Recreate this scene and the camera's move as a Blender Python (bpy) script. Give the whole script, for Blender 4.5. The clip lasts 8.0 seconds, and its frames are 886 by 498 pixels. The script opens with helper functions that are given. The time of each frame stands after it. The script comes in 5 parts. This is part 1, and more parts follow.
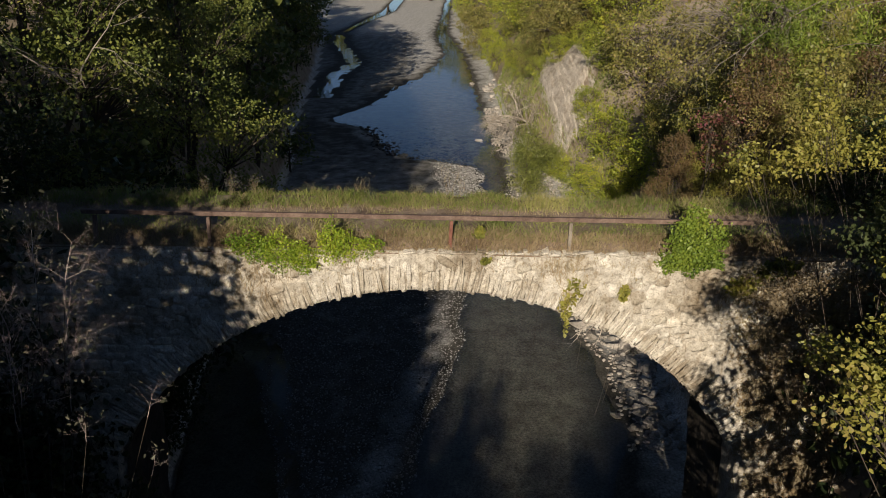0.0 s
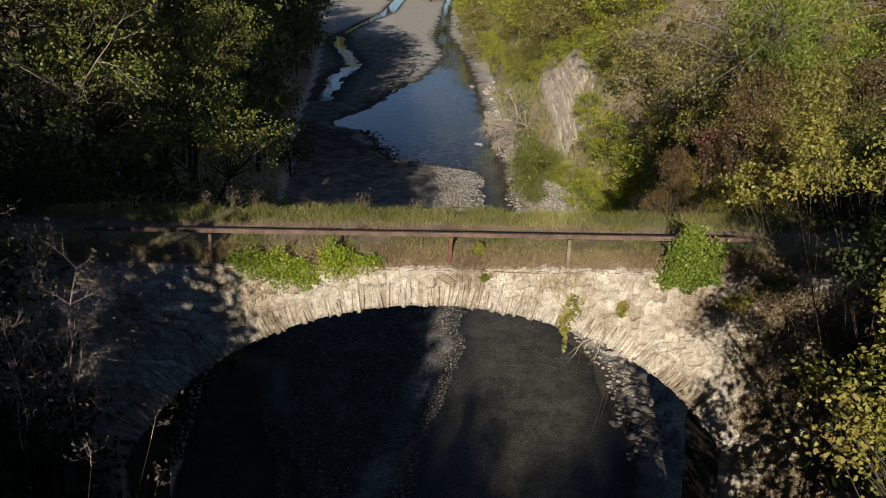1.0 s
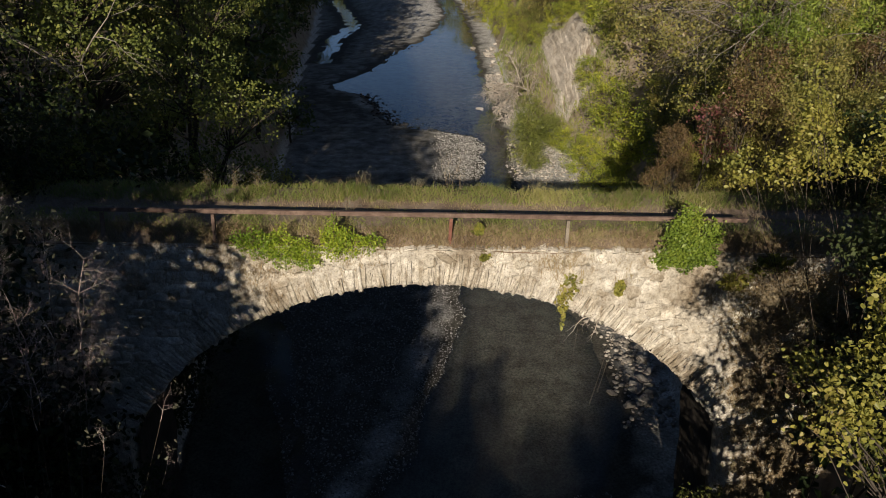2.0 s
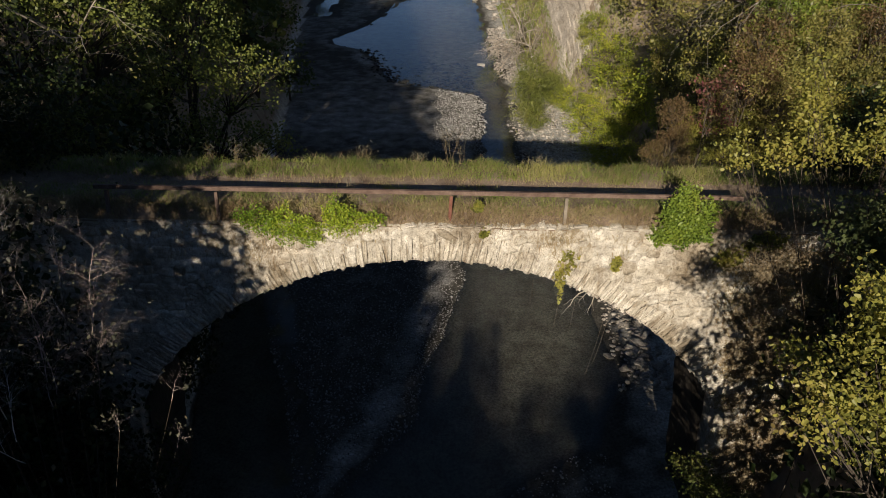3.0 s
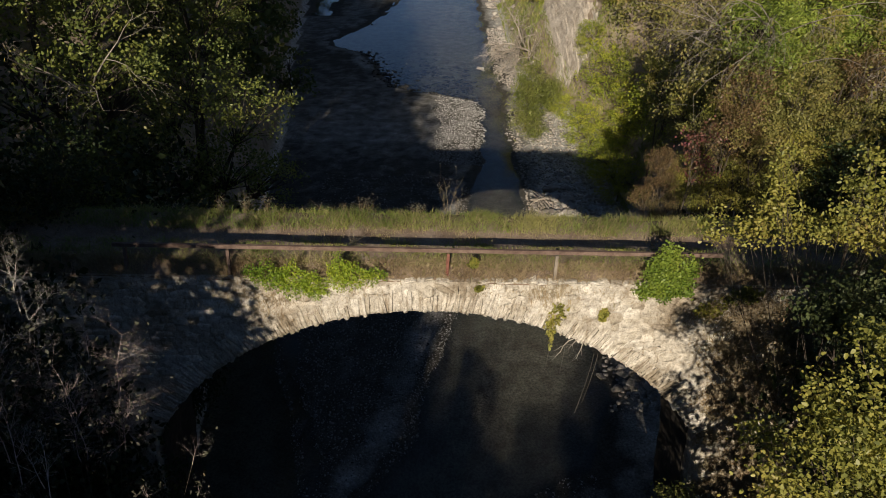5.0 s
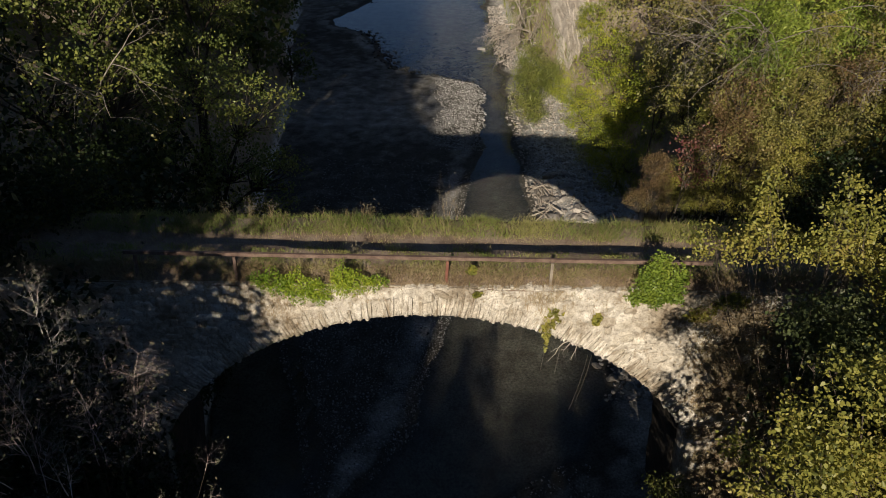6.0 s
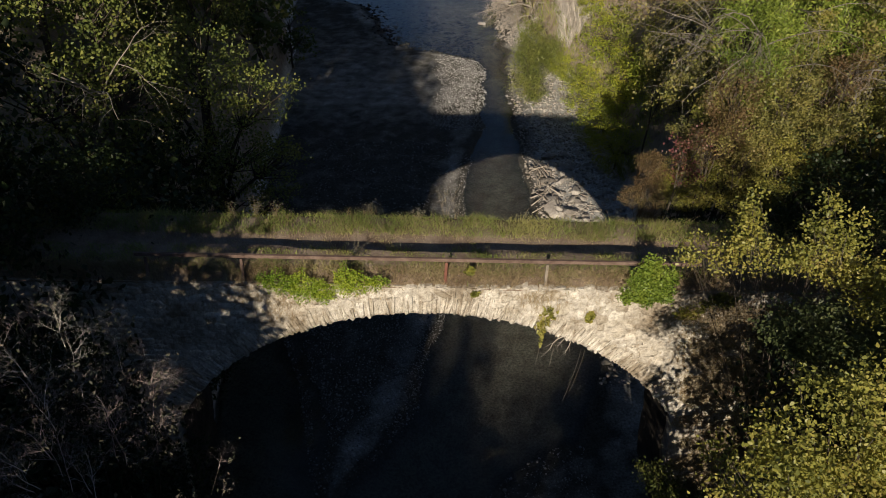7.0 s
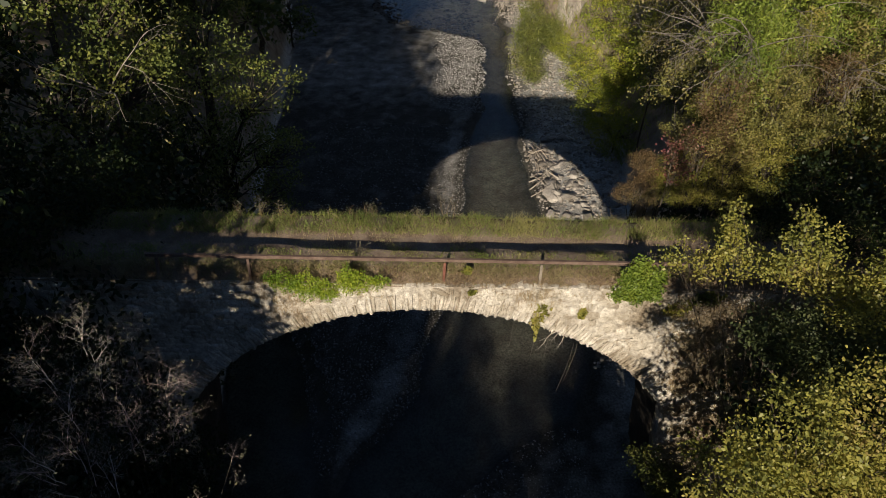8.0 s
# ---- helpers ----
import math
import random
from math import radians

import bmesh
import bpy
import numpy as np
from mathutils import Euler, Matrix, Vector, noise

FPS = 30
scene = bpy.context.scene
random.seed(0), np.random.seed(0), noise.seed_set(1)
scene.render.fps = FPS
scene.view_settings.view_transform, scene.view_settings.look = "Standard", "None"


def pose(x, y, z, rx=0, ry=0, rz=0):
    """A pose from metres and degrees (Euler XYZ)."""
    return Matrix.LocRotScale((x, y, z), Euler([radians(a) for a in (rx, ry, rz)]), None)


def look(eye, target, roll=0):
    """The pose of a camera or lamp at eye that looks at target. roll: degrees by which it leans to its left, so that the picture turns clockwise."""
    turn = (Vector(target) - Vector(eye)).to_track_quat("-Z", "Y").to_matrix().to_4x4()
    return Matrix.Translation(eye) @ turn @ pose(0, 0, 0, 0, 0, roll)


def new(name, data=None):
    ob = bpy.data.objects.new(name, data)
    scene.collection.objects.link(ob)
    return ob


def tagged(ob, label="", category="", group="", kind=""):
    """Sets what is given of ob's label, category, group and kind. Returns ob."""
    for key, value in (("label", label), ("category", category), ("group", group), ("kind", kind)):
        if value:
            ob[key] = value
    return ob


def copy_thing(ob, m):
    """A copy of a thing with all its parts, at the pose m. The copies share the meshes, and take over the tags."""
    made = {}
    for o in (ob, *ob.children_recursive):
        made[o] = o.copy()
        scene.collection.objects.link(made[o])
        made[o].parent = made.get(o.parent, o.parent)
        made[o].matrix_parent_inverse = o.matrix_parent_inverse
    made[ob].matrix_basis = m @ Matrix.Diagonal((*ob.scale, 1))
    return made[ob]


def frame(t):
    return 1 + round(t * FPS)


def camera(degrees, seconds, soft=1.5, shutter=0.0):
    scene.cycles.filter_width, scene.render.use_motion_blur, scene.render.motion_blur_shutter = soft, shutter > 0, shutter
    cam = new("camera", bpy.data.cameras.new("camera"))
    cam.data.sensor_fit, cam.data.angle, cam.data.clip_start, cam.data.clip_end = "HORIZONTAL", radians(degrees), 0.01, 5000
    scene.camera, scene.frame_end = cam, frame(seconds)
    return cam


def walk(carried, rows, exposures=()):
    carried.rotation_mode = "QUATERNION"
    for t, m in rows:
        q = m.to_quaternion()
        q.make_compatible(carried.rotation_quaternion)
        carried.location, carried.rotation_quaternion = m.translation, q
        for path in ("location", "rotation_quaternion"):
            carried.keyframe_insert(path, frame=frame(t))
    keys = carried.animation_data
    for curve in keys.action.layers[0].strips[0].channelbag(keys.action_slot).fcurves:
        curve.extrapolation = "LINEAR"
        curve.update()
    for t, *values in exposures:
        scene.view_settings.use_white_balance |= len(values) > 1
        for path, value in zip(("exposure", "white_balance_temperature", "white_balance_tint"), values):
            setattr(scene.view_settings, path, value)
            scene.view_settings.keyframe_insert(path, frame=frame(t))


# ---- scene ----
cam = camera(66.2, 8.0, 0.65)
PATH = [
    (0, (-0.305, -15.83, 18.776), 23.05, 1.2),
    (0.5, (-0.31, -15.82, 18.995), 23.0, 1.2),
    (1, (-0.305, -15.81, 19.235), 23.07, 1.2),
    (1.5, (-0.305, -15.80, 19.505), 23.67, 1.2),
    (2, (-0.30, -15.80, 19.775), 26.35, 1.2),
    (2.2, (-0.295, -15.80, 19.895), 28.3, 1.2),
    (3.3, (-0.285, -15.76, 20.77), 30.4, 1.3),
    (3.5, (-0.28, -15.76, 20.985), 30.4, 1.3),
    (4, (-0.27, -15.77, 21.558), 30.6, 1.3),
    (4.5, (-0.262, -15.775, 22.146), 30.95, 1.3),
    (6, (-0.245, -15.78, 23.95), 34.0, 1.4),
    (6.5, (-0.233, -15.783, 24.593), 35.45, 1.4),
    (7, (-0.219, -15.786, 25.226), 36.82, 1.4),
    (7.5, (-0.202, -15.80, 25.867), 38.15, 1.4),
    (8, (-0.173, -15.86, 26.517), 39.42, 1.4),
]


def gaze(eye, down):
    a = radians(down)
    return (eye[0] + 0.0085 * math.cos(a), eye[1] + math.cos(a), eye[2] - math.sin(a))


walk(cam, [(t, look(eye, gaze(eye, down), roll)) for t, eye, down, roll in PATH])

# ---- light ----
SUN_ELEVATION, SUN_TURN = 19.7, 191.0
world = bpy.data.worlds.new("world")
scene.world = world
world.use_nodes = True
sky = world.node_tree.nodes.new("ShaderNodeTexSky")
sky.sky_type = "NISHITA"
sky.sun_disc = False
sky.air_density, sky.dust_density, sky.ozone_density = 0.8, 0.0, 1.4
sky.altitude = 1500
sky.sun_elevation, sky.sun_rotation = radians(SUN_ELEVATION), radians(SUN_TURN)
background = world.node_tree.nodes["Background"]
tint = world.node_tree.nodes.new("ShaderNodeMix")
tint.data_type, tint.blend_type = "RGBA", "MULTIPLY"
tint.inputs[0].default_value = 1.0
tint.inputs[7].default_value = (0.91, 0.968, 1.07, 1)
world.node_tree.links.new(sky.outputs[0], tint.inputs[6])
world.node_tree.links.new(tint.outputs[2], background.inputs[0])
background.inputs[1].default_value = 0.05
sun = new("sun", bpy.data.lights.new("sun", "SUN"))
sun.data.energy, sun.data.angle, sun.data.color = 5.0, radians(0.53), (1.0, 0.88, 0.73)
sun.matrix_world = look((-0.191 * 60, -0.981 * 60, 0.358 * 60), (0, 0, 0))
scene.view_settings.exposure = 0.15

# ---- helpers for meshes ----
rng = np.random.default_rng(7)


def mesh_np(name, verts, *groups):
    """A mesh from an array of places and arrays of faces, one array for each number of corners."""
    me = bpy.data.meshes.new(name)
    verts = np.asarray(verts, dtype=np.float32)
    groups = [np.asarray(g, dtype=np.int32) for g in groups if len(g)]
    me.vertices.add(len(verts))
    me.vertices.foreach_set("co", verts.ravel())
    loops = np.concatenate([g.ravel() for g in groups])
    sizes = np.concatenate([np.full(len(g), g.shape[1], dtype=np.int32) for g in groups])
    starts = np.concatenate([[0], np.cumsum(sizes)[:-1]]).astype(np.int32)
    me.loops.add(len(loops))
    me.loops.foreach_set("vertex_index", loops)
    me.polygons.add(len(sizes))
    me.polygons.foreach_set("loop_start", starts)
    me.update(calc_edges=True)
    me.validate()
    return me


def smooth(me, on=True):
    me.polygons.foreach_set("use_smooth", np.full(len(me.polygons), on))
    return me


def from_bm(name, bm):
    me = bpy.data.meshes.new(name)
    bm.normal_update()
    bm.to_mesh(me)
    bm.free()
    return me


def part(name, data, material, parent=None, label="", m=None):
    """Links a mesh or a bmesh as one object under a thing or a part."""
    me = from_bm(name, data) if isinstance(data, bmesh.types.BMesh) else data
    if material and not me.materials:
        me.materials.append(material)
    ob = new(name, me)
    if parent:
        ob.parent = parent
    if m is not None:
        ob.matrix_basis = m
    if label:
        tagged(ob, label)
    return ob


def holder(name, label, category, group="", kind="", m=None):
    ob = tagged(new(name), label, category, group, kind)
    if m is not None:
        ob.matrix_basis = m
    return ob


def unit(v):
    return v / np.maximum(np.linalg.norm(v, axis=-1, keepdims=True), 1e-9)


def tubes(segs, sides=5):
    """Tapered pieces of branch: rows of x0 y0 z0 x1 y1 z1 r0 r1."""
    s = np.asarray(segs, dtype=float)
    p, q, r0, r1 = s[:, 0:3], s[:, 3:6], s[:, 6], s[:, 7]
    d = unit(q - p)
    ref = np.where(np.abs(d[:, 2:3]) > 0.9, [[1.0, 0, 0]], [[0, 0, 1.0]])
    u = unit(np.cross(d, ref))
    v = np.cross(d, u)
    a = np.arange(sides) * 2 * np.pi / sides
    ring = np.cos(a)[None, :, None] * u[:, None, :] + np.sin(a)[None, :, None] * v[:, None, :]
    lo = p[:, None, :] + ring * r0[:, None, None]
    hi = q[:, None, :] + ring * r1[:, None, None]
    verts = np.concatenate([lo, hi], axis=1).reshape(-1, 3)
    base = (np.arange(len(s)) * 2 * sides)[:, None]
    k = np.arange(sides)
    quads = np.stack([base + k, base + (k + 1) % sides, base + sides + (k + 1) % sides, base + sides + k], axis=-1).reshape(-1, 4)
    return verts, quads


def leaf_faces(points, size, up=0.25, narrow=0.34, g=rng, oval=True):
    """Small folded leaves, one at each point: pointed ovals, or kites where they are far off."""
    n = len(points)
    nor = unit(unit(g.normal(size=(n, 3))) + np.array([0, 0, up]))
    t = unit(np.cross(nor, g.normal(size=(n, 3))))
    b = np.cross(nor, t)
    s = (size * g.uniform(0.6, 1.25, n))[:, None]
    fold = g.uniform(-0.05, 0.16, n)[:, None] * s
    if not oval:
        verts = np.stack([points - 0.5 * s * t, points + narrow * s * b + fold * nor - 0.05 * s * t,
                          points + 0.55 * s * t - 0.08 * s * nor, points - narrow * s * b + fold * nor - 0.05 * s * t], axis=1)
        return verts.reshape(-1, 3), np.arange(4 * n).reshape(n, 4)
    wide, far = narrow * s * b + fold * nor, 0.72 * narrow * s * b + 0.6 * fold * nor
    low, high = -0.22 * s * t, 0.24 * s * t - 0.03 * s * nor
    verts = np.stack([points - 0.5 * s * t, points + wide + low, points + far + high, points + 0.55 * s * t - 0.08 * s * nor,
                      points - 0.72 * narrow * s * b + 0.6 * fold * nor + high, points - narrow * s * b + fold * nor + low], axis=1)
    k = (np.arange(n) * 6)[:, None]
    return verts.reshape(-1, 3), np.concatenate([k + np.array([0, 1, 2, 3]), k + np.array([0, 3, 4, 5])])


def lerp_table(y, table, column):
    return np.interp(y, [r[0] for r in table], [r[column] for r in table])


def wave(x, y, scale, seed=0.0):
    """A cheap smooth noise for arrays, about -1 to 1."""
    a, b = x / scale + seed * 1.7, y / scale - seed * 2.3
    return (np.sin(a * 1.3 + 1.7 * np.sin(b * 0.9 + seed)) + np.sin(b * 1.7 + 1.3 * np.sin(a * 1.1 + 2 * seed))
            + 0.6 * np.sin(2.3 * a + 1.9 * b + 1.1 * np.sin(1.7 * b - a))) / 2.6


# ---- materials ----
def material(name):
    m = bpy.data.materials.new(name)
    m.use_nodes = True
    nt = m.node_tree
    return m, nt, nt.nodes, nt.nodes["Principled BSDF"]


def ramp_node(nt, stops):
    r = nt.nodes.new("ShaderNodeValToRGB")
    while len(r.color_ramp.elements) < len(stops):
        r.color_ramp.elements.new(0.5)
    for e, (at, c) in zip(r.color_ramp.elements, stops):
        e.position, e.color = at, (*c, 1)
    return r


def noise_node(nt, scale, detail=4.0, rough=0.6, vector=None):
    n = nt.nodes.new("ShaderNodeTexNoise")
    n.inputs["Scale"].default_value, n.inputs["Detail"].default_value, n.inputs["Roughness"].default_value = scale, detail, rough
    if vector is not None:
        nt.links.new(vector, n.inputs["Vector"])
    return n


def mixed(nt, kind, factor, a, b):
    x = nt.nodes.new("ShaderNodeMix")
    x.data_type, x.blend_type = "RGBA", kind
    for value, socket in ((factor, x.inputs[0]), (a, x.inputs[6]), (b, x.inputs[7])):
        if hasattr(value, "links"):
            nt.links.new(value, socket)
        else:
            socket.default_value = value if isinstance(value, (int, float)) else (*value, 1)
    return x.outputs[2]


def bumped(nt, bsdf, height, strength, distance=0.02):
    b = nt.nodes.new("ShaderNodeBump")
    b.inputs["Strength"].default_value, b.inputs["Distance"].default_value = strength, distance
    nt.links.new(height, b.inputs["Height"])
    nt.links.new(b.outputs[0], bsdf.inputs["Normal"])


def place_of(nt):
    return nt.nodes.new("ShaderNodeNewGeometry").outputs["Position"]


def leaf_material(name, tones, gloss=0.45, through_light=0.35):
    """Leaves: each its own tone, with light coming through."""
    m, nt, nodes, bsdf = material(name)
    geo = nodes.new("ShaderNodeNewGeometry")
    k = len(tones)
    r = ramp_node(nt, [((i + 0.0) / max(k - 1, 1), c) for i, c in enumerate(tones)])
    big = noise_node(nt, 0.55, 3.0, 0.55, geo.outputs["Position"])
    addm = nodes.new("ShaderNodeMath")
    addm.operation = "MULTIPLY_ADD"
    nt.links.new(big.outputs["Fac"], addm.inputs[0])
    addm.inputs[1].default_value = 1.9
    half = nodes.new("ShaderNodeMath")
    half.operation = "MULTIPLY_ADD"
    nt.links.new(geo.outputs["Random Per Island"], half.inputs[0])
    half.inputs[1].default_value, half.inputs[2].default_value = 0.45, -0.70
    nt.links.new(half.outputs[0], addm.inputs[2])
    nt.links.new(addm.outputs[0], r.inputs[0])
    nt.links.new(r.outputs[0], bsdf.inputs["Base Color"])
    bsdf.inputs["Roughness"].default_value = gloss
    bsdf.inputs["Specular IOR Level"].default_value = 0.35
    tr = nodes.new("ShaderNodeBsdfTranslucent")
    nt.links.new(r.outputs[0], tr.inputs["Color"])
    mx = nodes.new("ShaderNodeMixShader")
    mx.inputs[0].default_value = through_light
    nt.links.new(bsdf.outputs[0], mx.inputs[1])
    nt.links.new(tr.outputs[0], mx.inputs[2])
    nt.links.new(mx.outputs[0], nodes["Material Output"].inputs["Surface"])
    return m


def grained(name, tones, scale, fine, gloss=0.85, bump=0.5, distance=0.03, random_tone=0.0, stretch=None):
    """A rough mineral or woody surface: large stains and fine grain."""
    m, nt, nodes, bsdf = material(name)
    at = place_of(nt)
    if stretch:
        mp = nodes.new("ShaderNodeMapping")
        mp.inputs["Scale"].default_value = stretch
        nt.links.new(at, mp.inputs["Vector"])
        at = mp.outputs[0]
    big = noise_node(nt, scale, 6.0, 0.62, at)
    small = noise_node(nt, fine, 6.0, 0.7, at)
    r = ramp_node(nt, [(0.28 + 0.44 * i / (len(tones) - 1), c) for i, c in enumerate(tones)])
    nt.links.new(big.outputs["Fac"], r.inputs[0])
    g = ramp_node(nt, [(0.3, (0.55, 0.55, 0.55)), (0.7, (1.25, 1.25, 1.25))])
    nt.links.new(small.outputs["Fac"], g.inputs[0])
    colour = mixed(nt, "MULTIPLY", 1.0, r.outputs[0], g.outputs[0])
    if random_tone:
        info = nodes.new("ShaderNodeObjectInfo")
        isl = nodes.new("ShaderNodeNewGeometry")
        total = nodes.new("ShaderNodeMath")
        total.operation = "ADD"
        nt.links.new(info.outputs["Random"], total.inputs[0])
        nt.links.new(isl.outputs["Random Per Island"], total.inputs[1])
        fr = nodes.new("ShaderNodeMath")
        fr.operation = "FRACT"
        nt.links.new(total.outputs[0], fr.inputs[0])
        lo, hi = 1 - random_tone, 1 + random_tone * 0.5
        t = ramp_node(nt, [(0.0, (lo, lo * 0.98, lo * 0.94)), (0.5, (1, 1, 1)), (1.0, (hi, hi, hi))])
        nt.links.new(fr.outputs[0], t.inputs[0])
        colour = mixed(nt, "MULTIPLY", 1.0, colour, t.outputs[0])
    nt.links.new(colour, bsdf.inputs["Base Color"])
    bsdf.inputs["Roughness"].default_value = gloss
    bsdf.inputs["Specular IOR Level"].default_value = 0.25
    bumped(nt, bsdf, small.outputs["Fac"], bump, distance)
    return m


def masonry(name, tones, random_tone):
    """Old limestone: pale crust, brown and grey weathering, pits and fine cracks."""
    m, nt, nodes, bsdf = material(name)
    at = place_of(nt)
    big, mid, fine = noise_node(nt, 0.55, 5, 0.6, at), noise_node(nt, 4.5, 7, 0.68, at), noise_node(nt, 26, 6, 0.72, at)
    base = ramp_node(nt, [(0.30 + 0.4 * i / (len(tones) - 1), c) for i, c in enumerate(tones)])
    nt.links.new(mid.outputs["Fac"], base.inputs[0])
    weather = ramp_node(nt, [(0.35, (0.52, 0.47, 0.40)), (0.46, (0.88, 0.86, 0.82)), (0.56, (1.0, 1.0, 0.99)), (0.68, (1.12, 1.12, 1.12))])
    nt.links.new(big.outputs["Fac"], weather.inputs[0])
    colour = mixed(nt, "MULTIPLY", 1.0, base.outputs[0], weather.outputs[0])
    pits = ramp_node(nt, [(0.34, (0.38, 0.35, 0.31)), (0.47, (1, 1, 1)), (0.7, (1.15, 1.15, 1.15))])
    nt.links.new(fine.outputs["Fac"], pits.inputs[0])
    colour = mixed(nt, "MULTIPLY", 0.9, colour, pits.outputs[0])
    drips = nodes.new("ShaderNodeMapping")
    drips.inputs["Scale"].default_value = (2.6, 2.6, 0.55)
    nt.links.new(at, drips.inputs["Vector"])
    run = noise_node(nt, 1.6, 6, 0.66, drips.outputs[0])
    streak = ramp_node(nt, [(0.34, (0.55, 0.48, 0.40)), (0.45, (1, 1, 1))])
    nt.links.new(run.outputs["Fac"], streak.inputs[0])
    colour = mixed(nt, "MULTIPLY", 0.75, colour, streak.outputs[0])
    cells = nodes.new("ShaderNodeTexVoronoi")
    cells.feature = "DISTANCE_TO_EDGE"
    cells.inputs["Scale"].default_value = 5.5
    warp = noise_node(nt, 3.0, 4, 0.6, at)
    shift = mixed(nt, "LINEAR_LIGHT", 0.25, at, warp.outputs["Color"])
    nt.links.new(shift, cells.inputs["Vector"])
    crack = ramp_node(nt, [(0.0, (0.45, 0.40, 0.34)), (0.035, (1, 1, 1))])
    nt.links.new(cells.outputs["Distance"], crack.inputs[0])
    colour = mixed(nt, "MULTIPLY", 0.55, colour, crack.outputs[0])
    if random_tone:
        info, isl = nodes.new("ShaderNodeObjectInfo"), nodes.new("ShaderNodeNewGeometry")
        total, fr = nodes.new("ShaderNodeMath"), nodes.new("ShaderNodeMath")
        fr.operation = "FRACT"
        nt.links.new(info.outputs["Random"], total.inputs[0])
        nt.links.new(isl.outputs["Random Per Island"], total.inputs[1])
        nt.links.new(total.outputs[0], fr.inputs[0])
        tone = ramp_node(nt, [(0.0, (0.66, 0.62, 0.56)), (0.2, (0.86, 0.84, 0.80)), (0.6, (1, 1, 1)), (1.0, (1.12, 1.11, 1.09))])
        nt.links.new(fr.outputs[0], tone.inputs[0])
        colour = mixed(nt, "MULTIPLY", 1.0, colour, tone.outputs[0])
    nt.links.new(colour, bsdf.inputs["Base Color"])
    bsdf.inputs["Roughness"].default_value = 0.92
    bsdf.inputs["Specular IOR Level"].default_value = 0.2
    rough = mixed(nt, "MULTIPLY", 0.6, mid.outputs["Fac"], fine.outputs["Fac"])
    bumped(nt, bsdf, rough, 1.0, 0.11)
    return m


STONE = masonry("pale_limestone", [(0.36, 0.325, 0.27), (0.70, 0.655, 0.575), (0.92, 0.875, 0.79)], True)
MORTAR = masonry("old_lime_mortar", [(0.30, 0.265, 0.215), (0.58, 0.535, 0.46), (0.80, 0.755, 0.67)], False)
RIVER_STONE = grained("river_cobble", [(0.184, 0.178, 0.167), (0.345, 0.333, 0.310), (0.483, 0.460, 0.425)], 2.5, 14, 0.75, 0.4, 0.01, 0.5)
PALE_ROCK = grained("pale_rock", [(0.26, 0.23, 0.19), (0.42, 0.38, 0.33), (0.52, 0.48, 0.42)], 1.4, 11, 0.9, 0.8, 0.04, 0.35)
CLIFF = grained("layered_cliff_rock", [(0.38, 0.32, 0.25), (0.58, 0.51, 0.42), (0.72, 0.655, 0.56)], 0.5, 5, 0.9, 1.0, 0.15, 0.0, (0.6, 2.2, 2.4))
RUST = grained("rusty_steel", [(0.10, 0.065, 0.05), (0.17, 0.115, 0.09), (0.25, 0.18, 0.14)], 3, 30, 0.7, 0.4, 0.004)
RED_RUST = grained("red_rusty_steel", [(0.12, 0.045, 0.03), (0.19, 0.075, 0.05), (0.25, 0.115, 0.08)], 4, 30, 0.7, 0.4, 0.004)
GREY_RUST = grained("pale_weathered_steel", [(0.16, 0.13, 0.10), (0.26, 0.22, 0.17), (0.33, 0.28, 0.22)], 4, 30, 0.7, 0.4, 0.004)
BARK = grained("grey_bark", [(0.046, 0.036, 0.027), (0.085, 0.068, 0.052), (0.130, 0.111, 0.088)], 2, 18, 0.9, 0.7, 0.02, 0, (1, 1, 0.3))
PALE_BARK = grained("pale_twig_bark", [(0.18, 0.15, 0.12), (0.28, 0.245, 0.20), (0.38, 0.34, 0.28)], 2, 18, 0.9, 0.3, 0.01)
DRIFTWOOD = grained("bleached_driftwood", [(0.28, 0.235, 0.185), (0.43, 0.375, 0.305), (0.56, 0.50, 0.42)], 2, 20, 0.9, 0.5, 0.01)
# Brown vault stone with the deep shade under the arch put into its colour.
SHADED_ROCK = grained("shaded_vault_stone", [(0.035, 0.030, 0.024), (0.075, 0.063, 0.050), (0.14, 0.118, 0.095)], 1.1, 7, 0.75, 1.0, 0.08, 0.0, (1, 1, 0.6))
DIRT = grained("packed_dirt_path", [(0.144, 0.101, 0.072), (0.240, 0.182, 0.134), (0.326, 0.259, 0.197)], 1.5, 18, 0.95, 0.6, 0.02)

YELLOW_GREEN = leaf_material("yellow_green_leaf", [(0.11, 0.125, 0.032), (0.20, 0.21, 0.048), (0.32, 0.31, 0.066), (0.39, 0.345, 0.08), (0.29, 0.22, 0.08)])
BRIGHT_VINE = leaf_material("bright_vine_leaf", [(0.06, 0.12, 0.018), (0.19, 0.29, 0.032), (0.36, 0.44, 0.048), (0.58, 0.56, 0.066)])
GREEN = leaf_material("mid_green_leaf", [(0.055, 0.081, 0.025), (0.100, 0.138, 0.037), (0.170, 0.190, 0.050), (0.250, 0.237, 0.062)])
OLIVE = leaf_material("olive_leaf", [(0.09, 0.10, 0.035), (0.17, 0.17, 0.05), (0.26, 0.245, 0.068), (0.34, 0.29, 0.088), (0.29, 0.20, 0.10)])
WILLOW = leaf_material("willow_leaf", [(0.11, 0.16, 0.03), (0.21, 0.28, 0.045), (0.31, 0.37, 0.06), (0.40, 0.42, 0.08)])
ALDER = leaf_material("alder_leaf", [(0.08, 0.11, 0.03), (0.15, 0.185, 0.045), (0.24, 0.265, 0.06), (0.32, 0.31, 0.075)])
